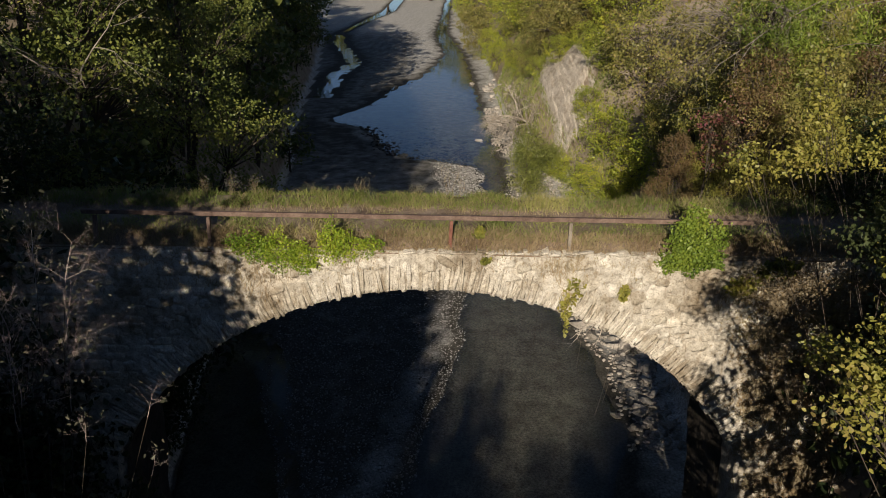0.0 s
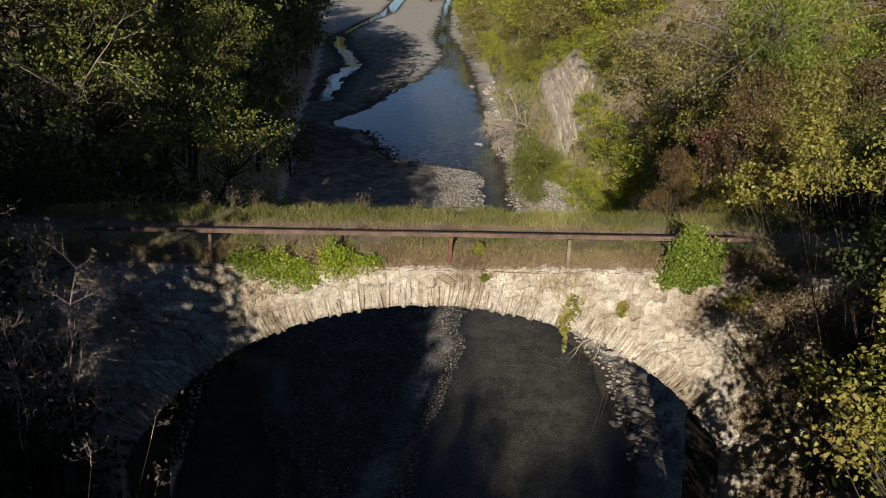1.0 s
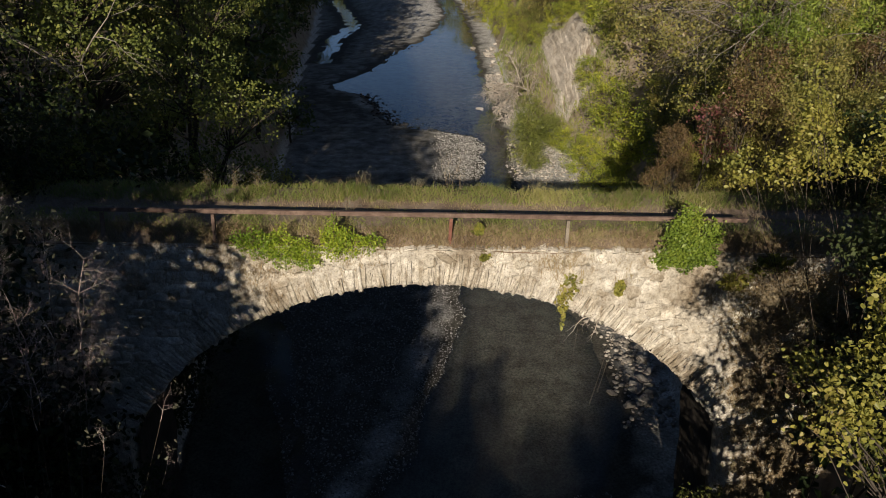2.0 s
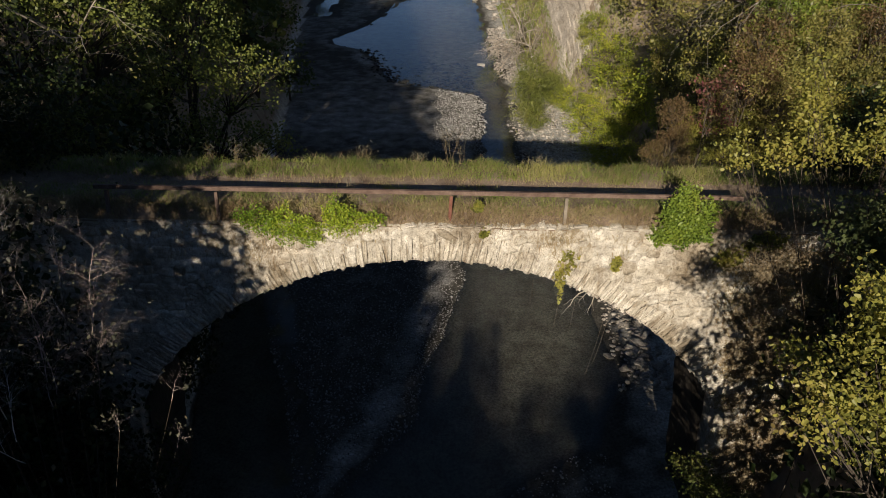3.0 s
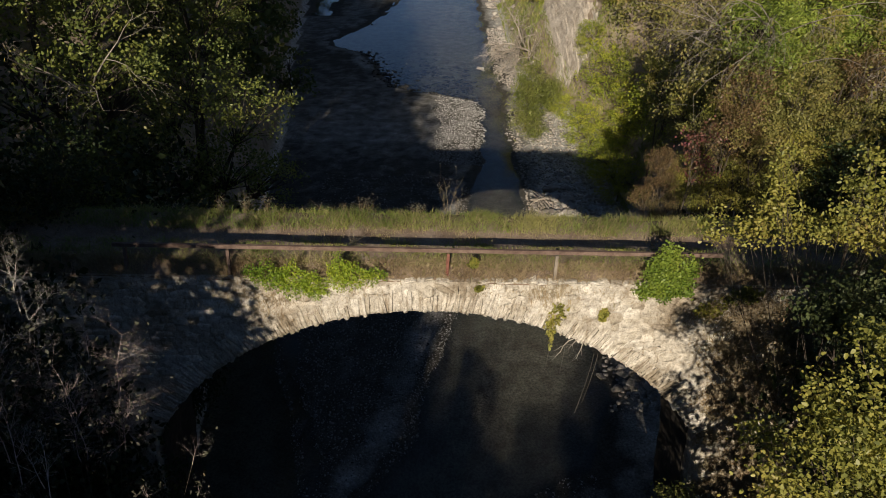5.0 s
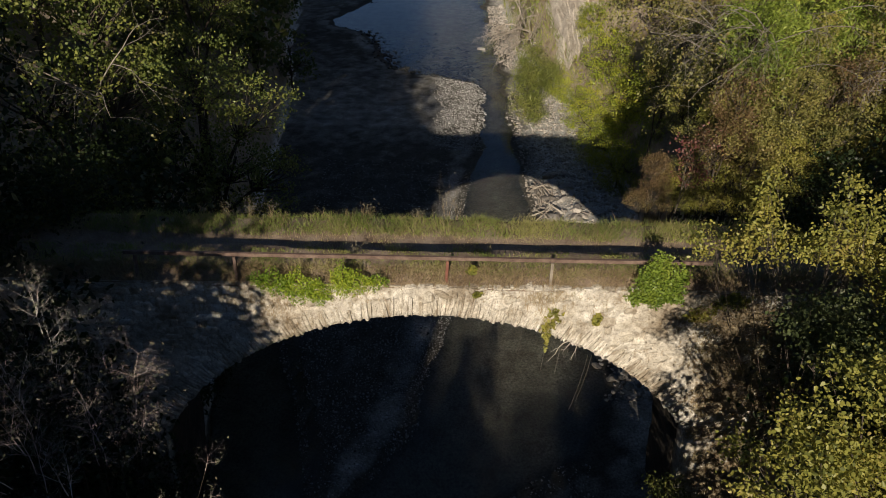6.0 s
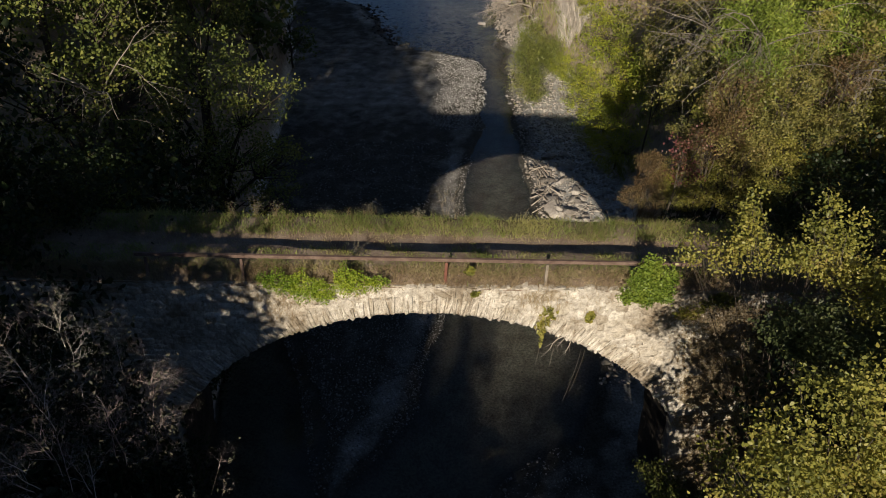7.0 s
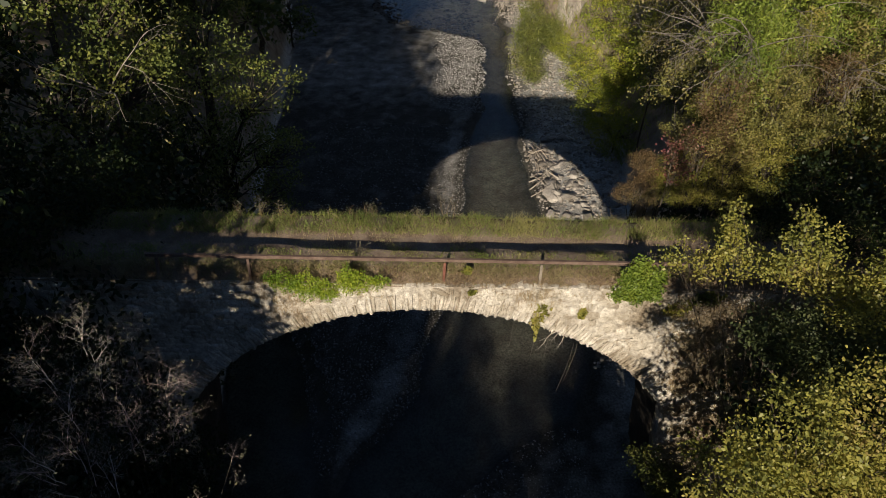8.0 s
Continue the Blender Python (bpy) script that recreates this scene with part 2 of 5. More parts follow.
BANK_YELLOW = leaf_material("bank_yellow_leaf", [(0.15, 0.20, 0.032), (0.28, 0.33, 0.042), (0.42, 0.44, 0.055), (0.50, 0.45, 0.07)])
# Leaf colour so dark that foliage put in shaded gaps stays dark when lit.
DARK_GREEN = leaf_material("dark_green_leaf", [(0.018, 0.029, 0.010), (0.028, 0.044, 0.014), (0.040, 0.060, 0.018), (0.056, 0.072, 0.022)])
RUSSET = leaf_material("russet_leaf", [(0.13, 0.14, 0.045), (0.20, 0.165, 0.06), (0.22, 0.135, 0.07), (0.17, 0.125, 0.055), (0.27, 0.24, 0.075)])
CRIMSON = leaf_material("crimson_leaf", [(0.12, 0.035, 0.045), (0.19, 0.055, 0.07), (0.22, 0.10, 0.07), (0.16, 0.15, 0.06)])
FRESH = leaf_material("fresh_green_leaf", [(0.075, 0.138, 0.025), (0.163, 0.237, 0.037), (0.263, 0.338, 0.050), (0.362, 0.388, 0.069)])
PALE_LEAF = leaf_material("pale_dull_leaf", [(0.13, 0.13, 0.09), (0.19, 0.19, 0.14), (0.25, 0.24, 0.18), (0.17, 0.14, 0.07)])
DULL_LEAF = leaf_material("dull_olive_leaf", [(0.06, 0.062, 0.04), (0.10, 0.10, 0.065), (0.14, 0.135, 0.09), (0.12, 0.09, 0.05)])
# Darker leaf colour that carries the shade on the maple's lower crown.
SHADED_LEAF = leaf_material("shaded_leaf", [(0.05, 0.065, 0.028), (0.085, 0.11, 0.042), (0.12, 0.145, 0.055), (0.15, 0.16, 0.07)])
DRY_LEAF = leaf_material("dry_creeper_leaf", [(0.24, 0.195, 0.125), (0.36, 0.295, 0.19), (0.46, 0.385, 0.255), (0.30, 0.28, 0.12)])
SCRUB_LEAF = leaf_material("willow_scrub_leaf", [(0.10, 0.125, 0.035), (0.19, 0.22, 0.055), (0.28, 0.30, 0.075), (0.36, 0.33, 0.10)])
GRASS = leaf_material("meadow_grass", [(0.116, 0.149, 0.036), (0.198, 0.248, 0.058), (0.297, 0.314, 0.083), (0.446, 0.396, 0.149)], 0.6, 0.25)
DRY_GRASS = leaf_material("dry_grass", [(0.223, 0.159, 0.089), (0.327, 0.242, 0.138), (0.416, 0.333, 0.194), (0.283, 0.272, 0.114)], 0.7, 0.25)


def ground_material():
    """Gravel near the water's level, leaf litter and thin grass on the banks."""
    m, nt, nodes, bsdf = material("valley_ground")
    at = place_of(nt)
    big, mid, fine = noise_node(nt, 0.12, 5, 0.6, at), noise_node(nt, 1.1, 6, 0.65, at), noise_node(nt, 9, 5, 0.7, at)
    gravel = ramp_node(nt, [(0.34, (0.24, 0.23, 0.21)), (0.5, (0.49, 0.475, 0.44)), (0.66, (0.74, 0.72, 0.67))])
    nt.links.new(fine.outputs["Fac"], gravel.inputs[0])
    stain = ramp_node(nt, [(0.36, (0.68, 0.67, 0.64)), (0.62, (1.12, 1.12, 1.12))])
    nt.links.new(mid.outputs["Fac"], stain.inputs[0])
    gravel_c = mixed(nt, "MULTIPLY", 1.0, gravel.outputs[0], stain.outputs[0])
    level = nodes.new("ShaderNodeSeparateXYZ")
    nt.links.new(at, level.inputs[0])
    lift = nodes.new("ShaderNodeMath")
    lift.operation = "MULTIPLY_ADD"
    nt.links.new(mid.outputs["Fac"], lift.inputs[0])
    lift.inputs[1].default_value = 0.06
    raised = nodes.new("ShaderNodeMath")
    raised.inputs[1].default_value = 0.4
    nt.links.new(level.outputs["Z"], raised.inputs[0])
    nt.links.new(raised.outputs[0], lift.inputs[2])
    # Dark band near water level: damp gravel, and shade painted onto the dipped gravel.
    damp_shade = ramp_node(nt, [(0.16, (0.46, 0.42, 0.36)), (0.33, (0.165, 0.16, 0.145)), (0.41, (0.165, 0.16, 0.145)), (0.53, (1, 1, 1))])
    nt.links.new(lift.outputs[0], damp_shade.inputs[0])
    gravel_c = mixed(nt, "MULTIPLY", 1.0, gravel_c, damp_shade.outputs[0])
    soil = ramp_node(nt, [(0.3, (0.13, 0.10, 0.07)), (0.46, (0.27, 0.215, 0.155)), (0.56, (0.34, 0.28, 0.21)), (0.68, (0.19, 0.19, 0.075))])
    nt.links.new(mid.outputs["Fac"], soil.inputs[0])
    sep = nodes.new("ShaderNodeSeparateXYZ")
    nt.links.new(at, sep.inputs[0])
    edge = nodes.new("ShaderNodeMath")
    edge.operation = "MULTIPLY_ADD"
    nt.links.new(big.outputs["Fac"], edge.inputs[0])
    edge.inputs[1].default_value = 0.8
    nt.links.new(sep.outputs["Z"], edge.inputs[2])
    over = ramp_node(nt, [(0.55, (0, 0, 0)), (0.95, (1, 1, 1))])
    scale = nodes.new("ShaderNodeMath")
    scale.operation = "MULTIPLY"
    scale.inputs[1].default_value = 0.6
    nt.links.new(edge.outputs[0], scale.inputs[0])
    nt.links.new(scale.outputs[0], over.inputs[0])
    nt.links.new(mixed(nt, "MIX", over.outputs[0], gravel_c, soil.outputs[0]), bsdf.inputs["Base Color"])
    bsdf.inputs["Roughness"].default_value = 0.9
    bsdf.inputs["Specular IOR Level"].default_value = 0.2
    bumped(nt, bsdf, fine.outputs["Fac"], 0.7, 0.03)
    return m


def water_material():
    m, nt, nodes, bsdf = material("shallow_water")
    bsdf.inputs["Base Color"].default_value = (0.62, 0.68, 0.66, 1)
    bsdf.inputs["Roughness"].default_value = 0.03
    bsdf.inputs["IOR"].default_value = 1.33
    bsdf.inputs["Transmission Weight"].default_value = 1.0
    at = place_of(nt)
    mp = nodes.new("ShaderNodeMapping")
    mp.inputs["Scale"].default_value = (1.6, 0.8, 1)
    nt.links.new(at, mp.inputs["Vector"])
    n = noise_node(nt, 2.4, 4, 0.6, mp.outputs[0])
    bumped(nt, bsdf, n.outputs["Fac"], 0.15, 0.02)
    return m


GROUND, WATER = ground_material(), water_material()

# ---- valley ----
# y, left foot of the bank, right foot of the bank, how fast the right bank rises
BANKS = [(-80, -13, 9, 6), (-30, -12, 9.5, 6), (-4, -10.2, 10.2, 4.5), (4, -10.2, 10.2, 3.4), (12, -11.5, 11, 4), (25, -12.5, 13, 6), (37, -13.5, 13.5, 5),
         (50, -15, 10.4, 3.4), (58, -17, 8.2, 3.2), (75, -19, 8.2, 3.5), (110, -23, 8.5, 4), (150, -29, 9, 5), (185, -34, 9, 6), (230, -50, 9, 6), (320, -85, 8, 8), (600, -120, 10, 8)]
# y, left and right edge of the main stream
STREAM = [(-80, -7, 2), (-20, -7, -1.5), (-4, -5.2, -0.2), (0, -4.2, 0.9), (2.2, -3.0, 3.5), (4, -1.9, 6.6), (8, -0.7, 7.9), (14, 0.8, 8.0), (20, 1.3, 6.4), (27, 1.8, 5.9), (37, 3.4, 5.7),
          (49, 3.6, 5.9), (50.5, 0.2, 6.0), (53, -5.0, 6.0), (60, -7.6, 5.9), (65.5, -9.3, 5.9), (68, -13.4, 5.6), (71, -13.8, 5.6), (78, -10.5, 5.4), (86, -8.7, 5.2), (109, -2.9, 5.3), (137, 0.8, 4.6),
          (160, -1.2, 3.0), (180, -2.0, 1.0), (250, 0, 2.2), (330, 1.7, 3.8), (600, 3, 6)]
# y, middle and width of the side stream
BROOK = [(84, -17.5, 1.5), (105, -18.5, 1.6), (120, -17.2, 1.6), (134, -20.0, 1.6), (155, -25, 1.5), (175, -27.5, 1.2), (210, -25.5, 1.8), (265, -21, 4.5), (345, -22, 5), (600, -22, 5)]


def valley_height(x, y):
    x, y = np.asarray(x, dtype=float), np.asarray(y, dtype=float)
    left, right, rise = lerp_table(y, BANKS, 1), lerp_table(y, BANKS, 2), lerp_table(y, BANKS, 3)
    out_l, out_r = np.maximum(left - x, 0), np.maximum(x - right, 0)
    bank = 13.0 * (1 - np.exp(-out_l / 5.5)) + 13.5 * (1 - np.exp(-out_r / rise)) + 0.10 * (out_l + out_r)
    bank += 0.35 * (np.maximum(out_l - 12, 0) + np.maximum(out_r - 12, 0)) / (1 + (out_l + out_r) / 160)
    # Unseen rise downstream, added so the trees on it hold off low sun.
    bank += 26 * np.clip((-y - 48) / 45, 0, 1) ** 1.3
    bank *= 1 + 0.10 * wave(x, y, 5.0, 1)
    bank += np.minimum((out_l + out_r) * 0.3, 0.6) * (wave(x, y, 3.1, 2) + 0.6 * wave(y * 0.8 + x, x * 1.3, 1.3, 9))
    e = 0.5 * wave(x, y, 1.7, 3) * np.clip(1 + y / 60, 1, 3)
    sl, sr = lerp_table(y, STREAM, 1), lerp_table(y, STREAM, 2)
    inside = np.minimum(x - sl, sr - x) + e * 0.6
    brook = lerp_table(y, BROOK, 2) / 2 - np.abs(x - lerp_table(y, BROOK, 1)) + e * 0.03
    brook = np.where(y < 84, -3, brook)
    pool = np.interp(y, [-9, -2, 1.5, 5.3, 11.5, 15.6, 18], [-3.0, -4.2, -5.4, -6.6, -8.5, -9.3, -12]) - x + 0.5 * e
    inside = np.maximum(inside, np.where((y > -9) & (y < 18), np.maximum(brook, pool), brook))
    bed = np.where(inside > 0, -0.10 - 0.22 * (1 - np.exp(-np.maximum(inside, 0) / 1.2)), -0.10 + 0.22 * (1 - np.exp(np.minimum(inside, 0) / 1.1)))
    # Shaded gravel is dipped slightly, so the ground colour darkens it there.
    shade_hollow = np.clip((lerp_table(y, STREAM, 1) - 1.0 - x) / 1.5, 0, 1) * np.interp(y, [0, 6, 33, 40, 64, 90], [1, 1, 1, 0.6, 1, 0.0])
    damp_shade = np.clip((-4.0 - x) / 4.0, 0, 1) * np.interp(y, [70, 92, 165, 190], [0, 1, 1, 0])
    damp_shade = np.maximum(damp_shade, np.clip((x - 1.0) / 2.0, 0, 1) * np.interp(y, [-40, -30, 3, 7], [0, 1, 1, 0]))
    bed = bed - 0.10 * damp_shade * (inside < -0.3)
    bed = bed - 0.13 * shade_hollow * (inside < -0.3)
    bed = bed + 0.022 * wave(x, y, 0.9, 4) + 0.018 * wave(x, y, 0.37, 5)
    return bed + bank


def stretch(lo, hi, fine_lo, fine_hi, step, grow):
    mid = np.arange(fine_lo, fine_hi, step)
    up, d, v = [], step, fine_hi
    while v < hi:
        up.append(v)
        d *= grow
        v += d
    down, d, v = [], step, fine_lo
    while v > lo:
        d *= grow
        v -= d
        down.append(v)
    return np.concatenate([down[::-1], mid, up, [hi]])


gx = stretch(-900, 900, -14, 15, 0.35, 1.09)
gy = stretch(-400, 2500, -4, 60, 0.5, 1.024)
GX, GY = np.meshgrid(gx, gy)
nx, ny = len(gx), len(gy)
ids = np.arange(nx * ny).reshape(ny, nx)
ground_quads = np.stack([ids[:-1, :-1], ids[:-1, 1:], ids[1:, 1:], ids[1:, :-1]], axis=-1).reshape(-1, 4)
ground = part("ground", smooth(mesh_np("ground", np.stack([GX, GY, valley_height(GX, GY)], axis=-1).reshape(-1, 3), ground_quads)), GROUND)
tagged(ground, "grey gravel river bed between steep earthy banks", "ground", kind="structure")

wy = stretch(-80, 600, -4, 60, 1.0, 1.03)
WX, WY = np.meshgrid(np.linspace(-32, 14, 24), wy)
wids = np.arange(WX.size).reshape(WX.shape)
wq = np.stack([wids[:-1, :-1], wids[:-1, 1:], wids[1:, 1:], wids[1:, :-1]], axis=-1).reshape(-1, 4)
water = part("water", smooth(mesh_np("water", np.stack([WX, WY, np.full_like(WX, -0.10)], axis=-1).reshape(-1, 3), wq)), WATER)
tagged(water, "shallow clear stream over dark gravel reflecting sky", "water", kind="structure")

# ---- bridge ----
R, CX, CZ, TOP, DEPTH = 10.15, -0.43, 0.72, 11.95, 3.1
LEFT_END, RIGHT_END = -9.55, 8.25


def arch_z(x):
    return CZ + math.sqrt(max(R * R - (x - CX) ** 2, 0))


bridge = holder("stone_arch_bridge", "old pale rubble stone arch bridge overgrown with grass", "bridge")


def bridge_core():
    """The masonry behind the facing stones, with the vault through it."""
    xs = [LEFT_END + (RIGHT_END - LEFT_END) * i / 56 for i in range(57)]
    outline = [(-19, -1.0)] + [(-9.95, -1.0)] + [(x, arch_z(x)) for x in xs] + [(9.0, -1.0), (19, -1.0), (19, TOP), (-19, TOP)]
    bm = bmesh.new()
    front = [bm.verts.new((x, 0.05, z)) for x, z in outline]
    back = [bm.verts.new((x, DEPTH, z)) for x, z in outline]
    n = len(outline)
    for i in range(n):
        bm.faces.new((front[i], front[(i + 1) % n], back[(i + 1) % n], back[i]))
    for ring in (front, back):
        top_l, top_r = ring[-1], ring[-2]
        bm.faces.new((ring[0], ring[1], ring[2], top_l))
        half = 2 + 28
        for i in range(2, half):
            bm.faces.new((ring[i], ring[i + 1], top_l))
        bm.faces.new((ring[half], top_r, top_l))
        for i in range(half, 2 + 56):
            bm.faces.new((ring[i], ring[i + 1], top_r))
        bm.faces.new((ring[2 + 56], ring[3 + 56], ring[4 + 56], top_r))
    bmesh.ops.recalc_face_normals(bm, faces=bm.faces)
    return bm


part("masonry_core", bridge_core(), MORTAR, bridge, "rough mortared rubble core with open vault")


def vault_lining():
    """The rough underside of the vault and the inner faces of its two feet, coloured dark for shade."""
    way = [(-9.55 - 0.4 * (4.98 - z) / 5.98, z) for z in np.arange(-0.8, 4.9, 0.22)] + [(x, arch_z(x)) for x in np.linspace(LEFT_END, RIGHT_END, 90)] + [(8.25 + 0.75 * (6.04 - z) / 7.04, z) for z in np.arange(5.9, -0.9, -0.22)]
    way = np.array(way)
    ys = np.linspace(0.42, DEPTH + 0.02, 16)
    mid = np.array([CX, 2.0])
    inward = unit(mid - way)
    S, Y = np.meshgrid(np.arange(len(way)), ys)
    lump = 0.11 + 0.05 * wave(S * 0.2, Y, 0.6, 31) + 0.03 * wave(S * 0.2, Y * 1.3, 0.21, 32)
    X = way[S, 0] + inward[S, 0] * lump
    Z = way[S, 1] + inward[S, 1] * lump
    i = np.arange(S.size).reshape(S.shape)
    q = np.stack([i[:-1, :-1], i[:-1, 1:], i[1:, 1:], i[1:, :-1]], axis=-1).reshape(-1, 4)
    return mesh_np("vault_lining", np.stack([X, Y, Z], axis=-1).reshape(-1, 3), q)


part("vault_lining", vault_lining(), SHADED_ROCK, bridge, "rough brown stone lining the vault, coloured dark for its shade")


def deck_height(x, y):
    """The earth on the bridge: a slope up from the front ledge, a worn path, a grassy back verge."""
    x, y = np.asarray(x, dtype=float), np.asarray(y, dtype=float)
    z = np.interp(y, [0.0, 0.06, 0.25, 0.6, 1.3, 1.5, 2.0, 2.2, 2.9, 3.1, 3.25], [11.80, 11.93, 12.10, 12.30, 12.36, 12.30, 12.30, 12.37, 12.42, 12.36, 11.9])
    return z + 0.04 * wave(x, y, 0.8, 6) * np.clip(y * 2, 0, 1) + 0.06 * wave(x, y, 2.5, 7)


def deck_mesh():
    dx, dy = np.arange(-19, 19.01, 0.16), np.array([0.03, 0.08, 0.15, 0.28, 0.45, 0.65, 0.9, 1.15, 1.35, 1.5, 1.75, 2.0, 2.2, 2.45, 2.7, 2.9, 3.05, 3.18])
    X, Y = np.meshgrid(dx, dy)
    Z = deck_height(X, Y)
    i = np.arange(X.size).reshape(X.shape)
    q = np.stack([i[:-1, :-1], i[:-1, 1:], i[1:, 1:], i[1:, :-1]], axis=-1).reshape(-1, 4)
    return smooth(mesh_np("earth_deck", np.stack([X, Y, Z], axis=-1).reshape(-1, 3), q))


part("earth_deck", deck_mesh(), DIRT, bridge, "bare brown dirt path and soil on top")

# ---- railing ----
railing = holder("railing", "low rusty steel railing along the bridge edge", "railing", m=pose(0, 0.32, 11.9))


def box(bm, x0, x1, y0, y1, z0, z1):
    m = Matrix.LocRotScale(((x0 + x1) / 2, (y0 + y1) / 2, (z0 + z1) / 2), None, (x1 - x0, y1 - y0, z1 - z0))
    return bmesh.ops.create_cube(bm, size=1, matrix=m)["verts"]


def rail_bar(x0, x1, z):
    bm = bmesh.new()
    box(bm, x0, x1, -0.035, 0.045, z + 0.055, z + 0.075)
    box(bm, x0, x1, -0.035, -0.018, z - 0.035, z + 0.055)
    box(bm, x0, x1, -0.018, 0.045, z - 0.035, z - 0.02)
    return bm


for x0, x1, z in ((-9.3, -3.004, 0.85), (-2.996, 2.996, 0.85), (3.004, 7.7, 0.85)):
    part("rail", rail_bar(x0, x1, z), RUST, railing)
for x, lean, mat, label in ((-9.0, 1, RUST, ""), (-6.1, -2, RUST, ""), (-3.0, 2, RUST, ""), (0.0, 2.5, RED_RUST, "red rusty steel post"), (3.05, 1.5, GREY_RUST, "pale weathered steel post"), (6.05, 0, RUST, "")):
    bm = bmesh.new()
    box(bm, -0.042, 0.042, -0.012, 0.0, -0.25, 0.805)
    box(bm, -0.042, -0.032, 0.0, 0.07, -0.25, 0.805)
    box(bm, 0.032, 0.042, 0.0, 0.07, -0.25, 0.805)
    part("post", bm, mat, railing, label, pose(x, -0.19, 0, -11, lean, 0))


# ---- trees and bushes ----
def grow(start, way, length, radius, g, depth, segs, tips, bend=0.35, droop=0.0, kids=4):
    """A branch that wanders, thins and forks."""
    p, d = np.array(start, dtype=float), unit(np.array(way, dtype=float))
    n = 5 if depth > 1 else 4
    for i in range(n):
        d = unit(d + g.normal(0, bend / n * 1.6, 3) + np.array([0, 0, -droop / n]))
        q = p + d * length / n
        r0, r1 = radius * (1 - 0.75 * i / n), radius * (1 - 0.75 * (i + 1) / n)
        segs.append((*p, *q, r0, r1))
        if depth > 0 and i > 0:
            for _ in range(max(1, kids // (n - 1)) if depth > 1 else 1 + (g.random() < 0.6)):
                side = unit(np.cross(d, g.normal(size=3)))
                grow(q, d * 0.75 + side * g.uniform(0.5, 1.0), length * g.uniform(0.35, 0.6), r1 * 0.65, g, depth - 1, segs, tips, bend, droop * 1.2, kids)
        p = q
    tips.append(p)


def make_tree(name, label, category, crowns, clusters, per, leaf, leaves, bark=BARK, trunk=0.22, spread=0.45, seed=1, group="", up=0.25, flat=0.6, narrow=0.34, inner=0.45, limbs=14, oval=False):
    """A tree or bush: tapered trunk, limbs to each clump of leaves, a crown of single leaves. crowns: rows of middle and half sizes."""
    g = np.random.default_rng(seed)
    tree = holder(name, label, category, group)
    sizes = np.array([c[3] * c[4] + c[4] * c[5] + c[3] * c[5] for c in crowns])
    centres, segs = [], []
    main = np.array(crowns[0][:3], dtype=float)
    p, steps = np.zeros(3), 7
    knots = [p]
    for i in range(steps):
        q = main * (i + 1) / steps + g.normal(0, 0.05 * trunk * 10, 3) * (1, 1, 0.2)
        segs.append((*p, *q, trunk * (1 - 0.8 * i / steps), trunk * (1 - 0.8 * (i + 1) / steps)))
        p = q
        knots.append(q)
    for c, share in zip(crowns, sizes / sizes.sum()):
        k = max(4, int(clusters * share))
        d = unit(g.normal(size=(k, 3)))
        swell = wave(d[:, 0] * 3 + seed, d[:, 1] * 3 + d[:, 2] * 2, 1.0, seed)
        d, swell = d[swell > -0.45], swell[swell > -0.45]
        k = len(d)
        rad = g.uniform(inner, 1.0, k) ** 0.7 * (1 + 0.34 * swell)
        pts = np.array(c[:3]) + d * rad[:, None] * np.array(c[3:6])
        mid = np.array(c[:3])
        root = knots[int(np.argmin([np.linalg.norm(kn - mid * (0.8, 0.8, 0.65)) for kn in knots]))]
        bends = root + (mid - root) * 0.6
        segs.append((*root, *bends, trunk * 0.45, trunk * 0.3))
        segs.append((*bends, *mid, trunk * 0.3, trunk * 0.18))
        for t in pts[:: max(1, k // limbs)]:
            j = bends + (t - bends) * 0.5 + g.normal(0, 0.15, 3)
            segs.append((*bends, *j, trunk * 0.2, trunk * 0.1))
            segs.append((*j, *t, trunk * 0.1, 0.008))
        centres.append(pts)
    centres = np.concatenate(centres)
    pts = np.repeat(centres, per, axis=0)
    off = g.normal(0, spread, (len(pts), 3)) * (1, 1, flat)
    v, f = leaf_faces(pts + off, leaf, up, narrow, g, oval)
    tv, tq = tubes(segs, 6)
    part("trunk", smooth(mesh_np("trunk", tv, tq)), bark, tree)
    part("crown", mesh_np("crown", v, f), leaves, tree)
    return tree


def put(tree, x, y, z, turn=0, size=1.0):
    tree.matrix_basis = pose(x, y, z, 0, 0, turn) @ Matrix.Scale(size, 4)
    return tree


def again(tree, x, y, z, turn, size, label="", stretch_z=1.0):
    s = Matrix.Diagonal((size, size, size * stretch_z, 1))
    keep = tree.matrix_basis.copy()
    tree.matrix_basis = Matrix.Identity(4)
    ob = copy_thing(tree, pose(x, y, z, 0, 0, turn) @ s)
    tree.matrix_basis = keep
    return tagged(ob, label)


def on_ground(x, y, sink=0.3):
    return float(valley_height(x, y)) - sink


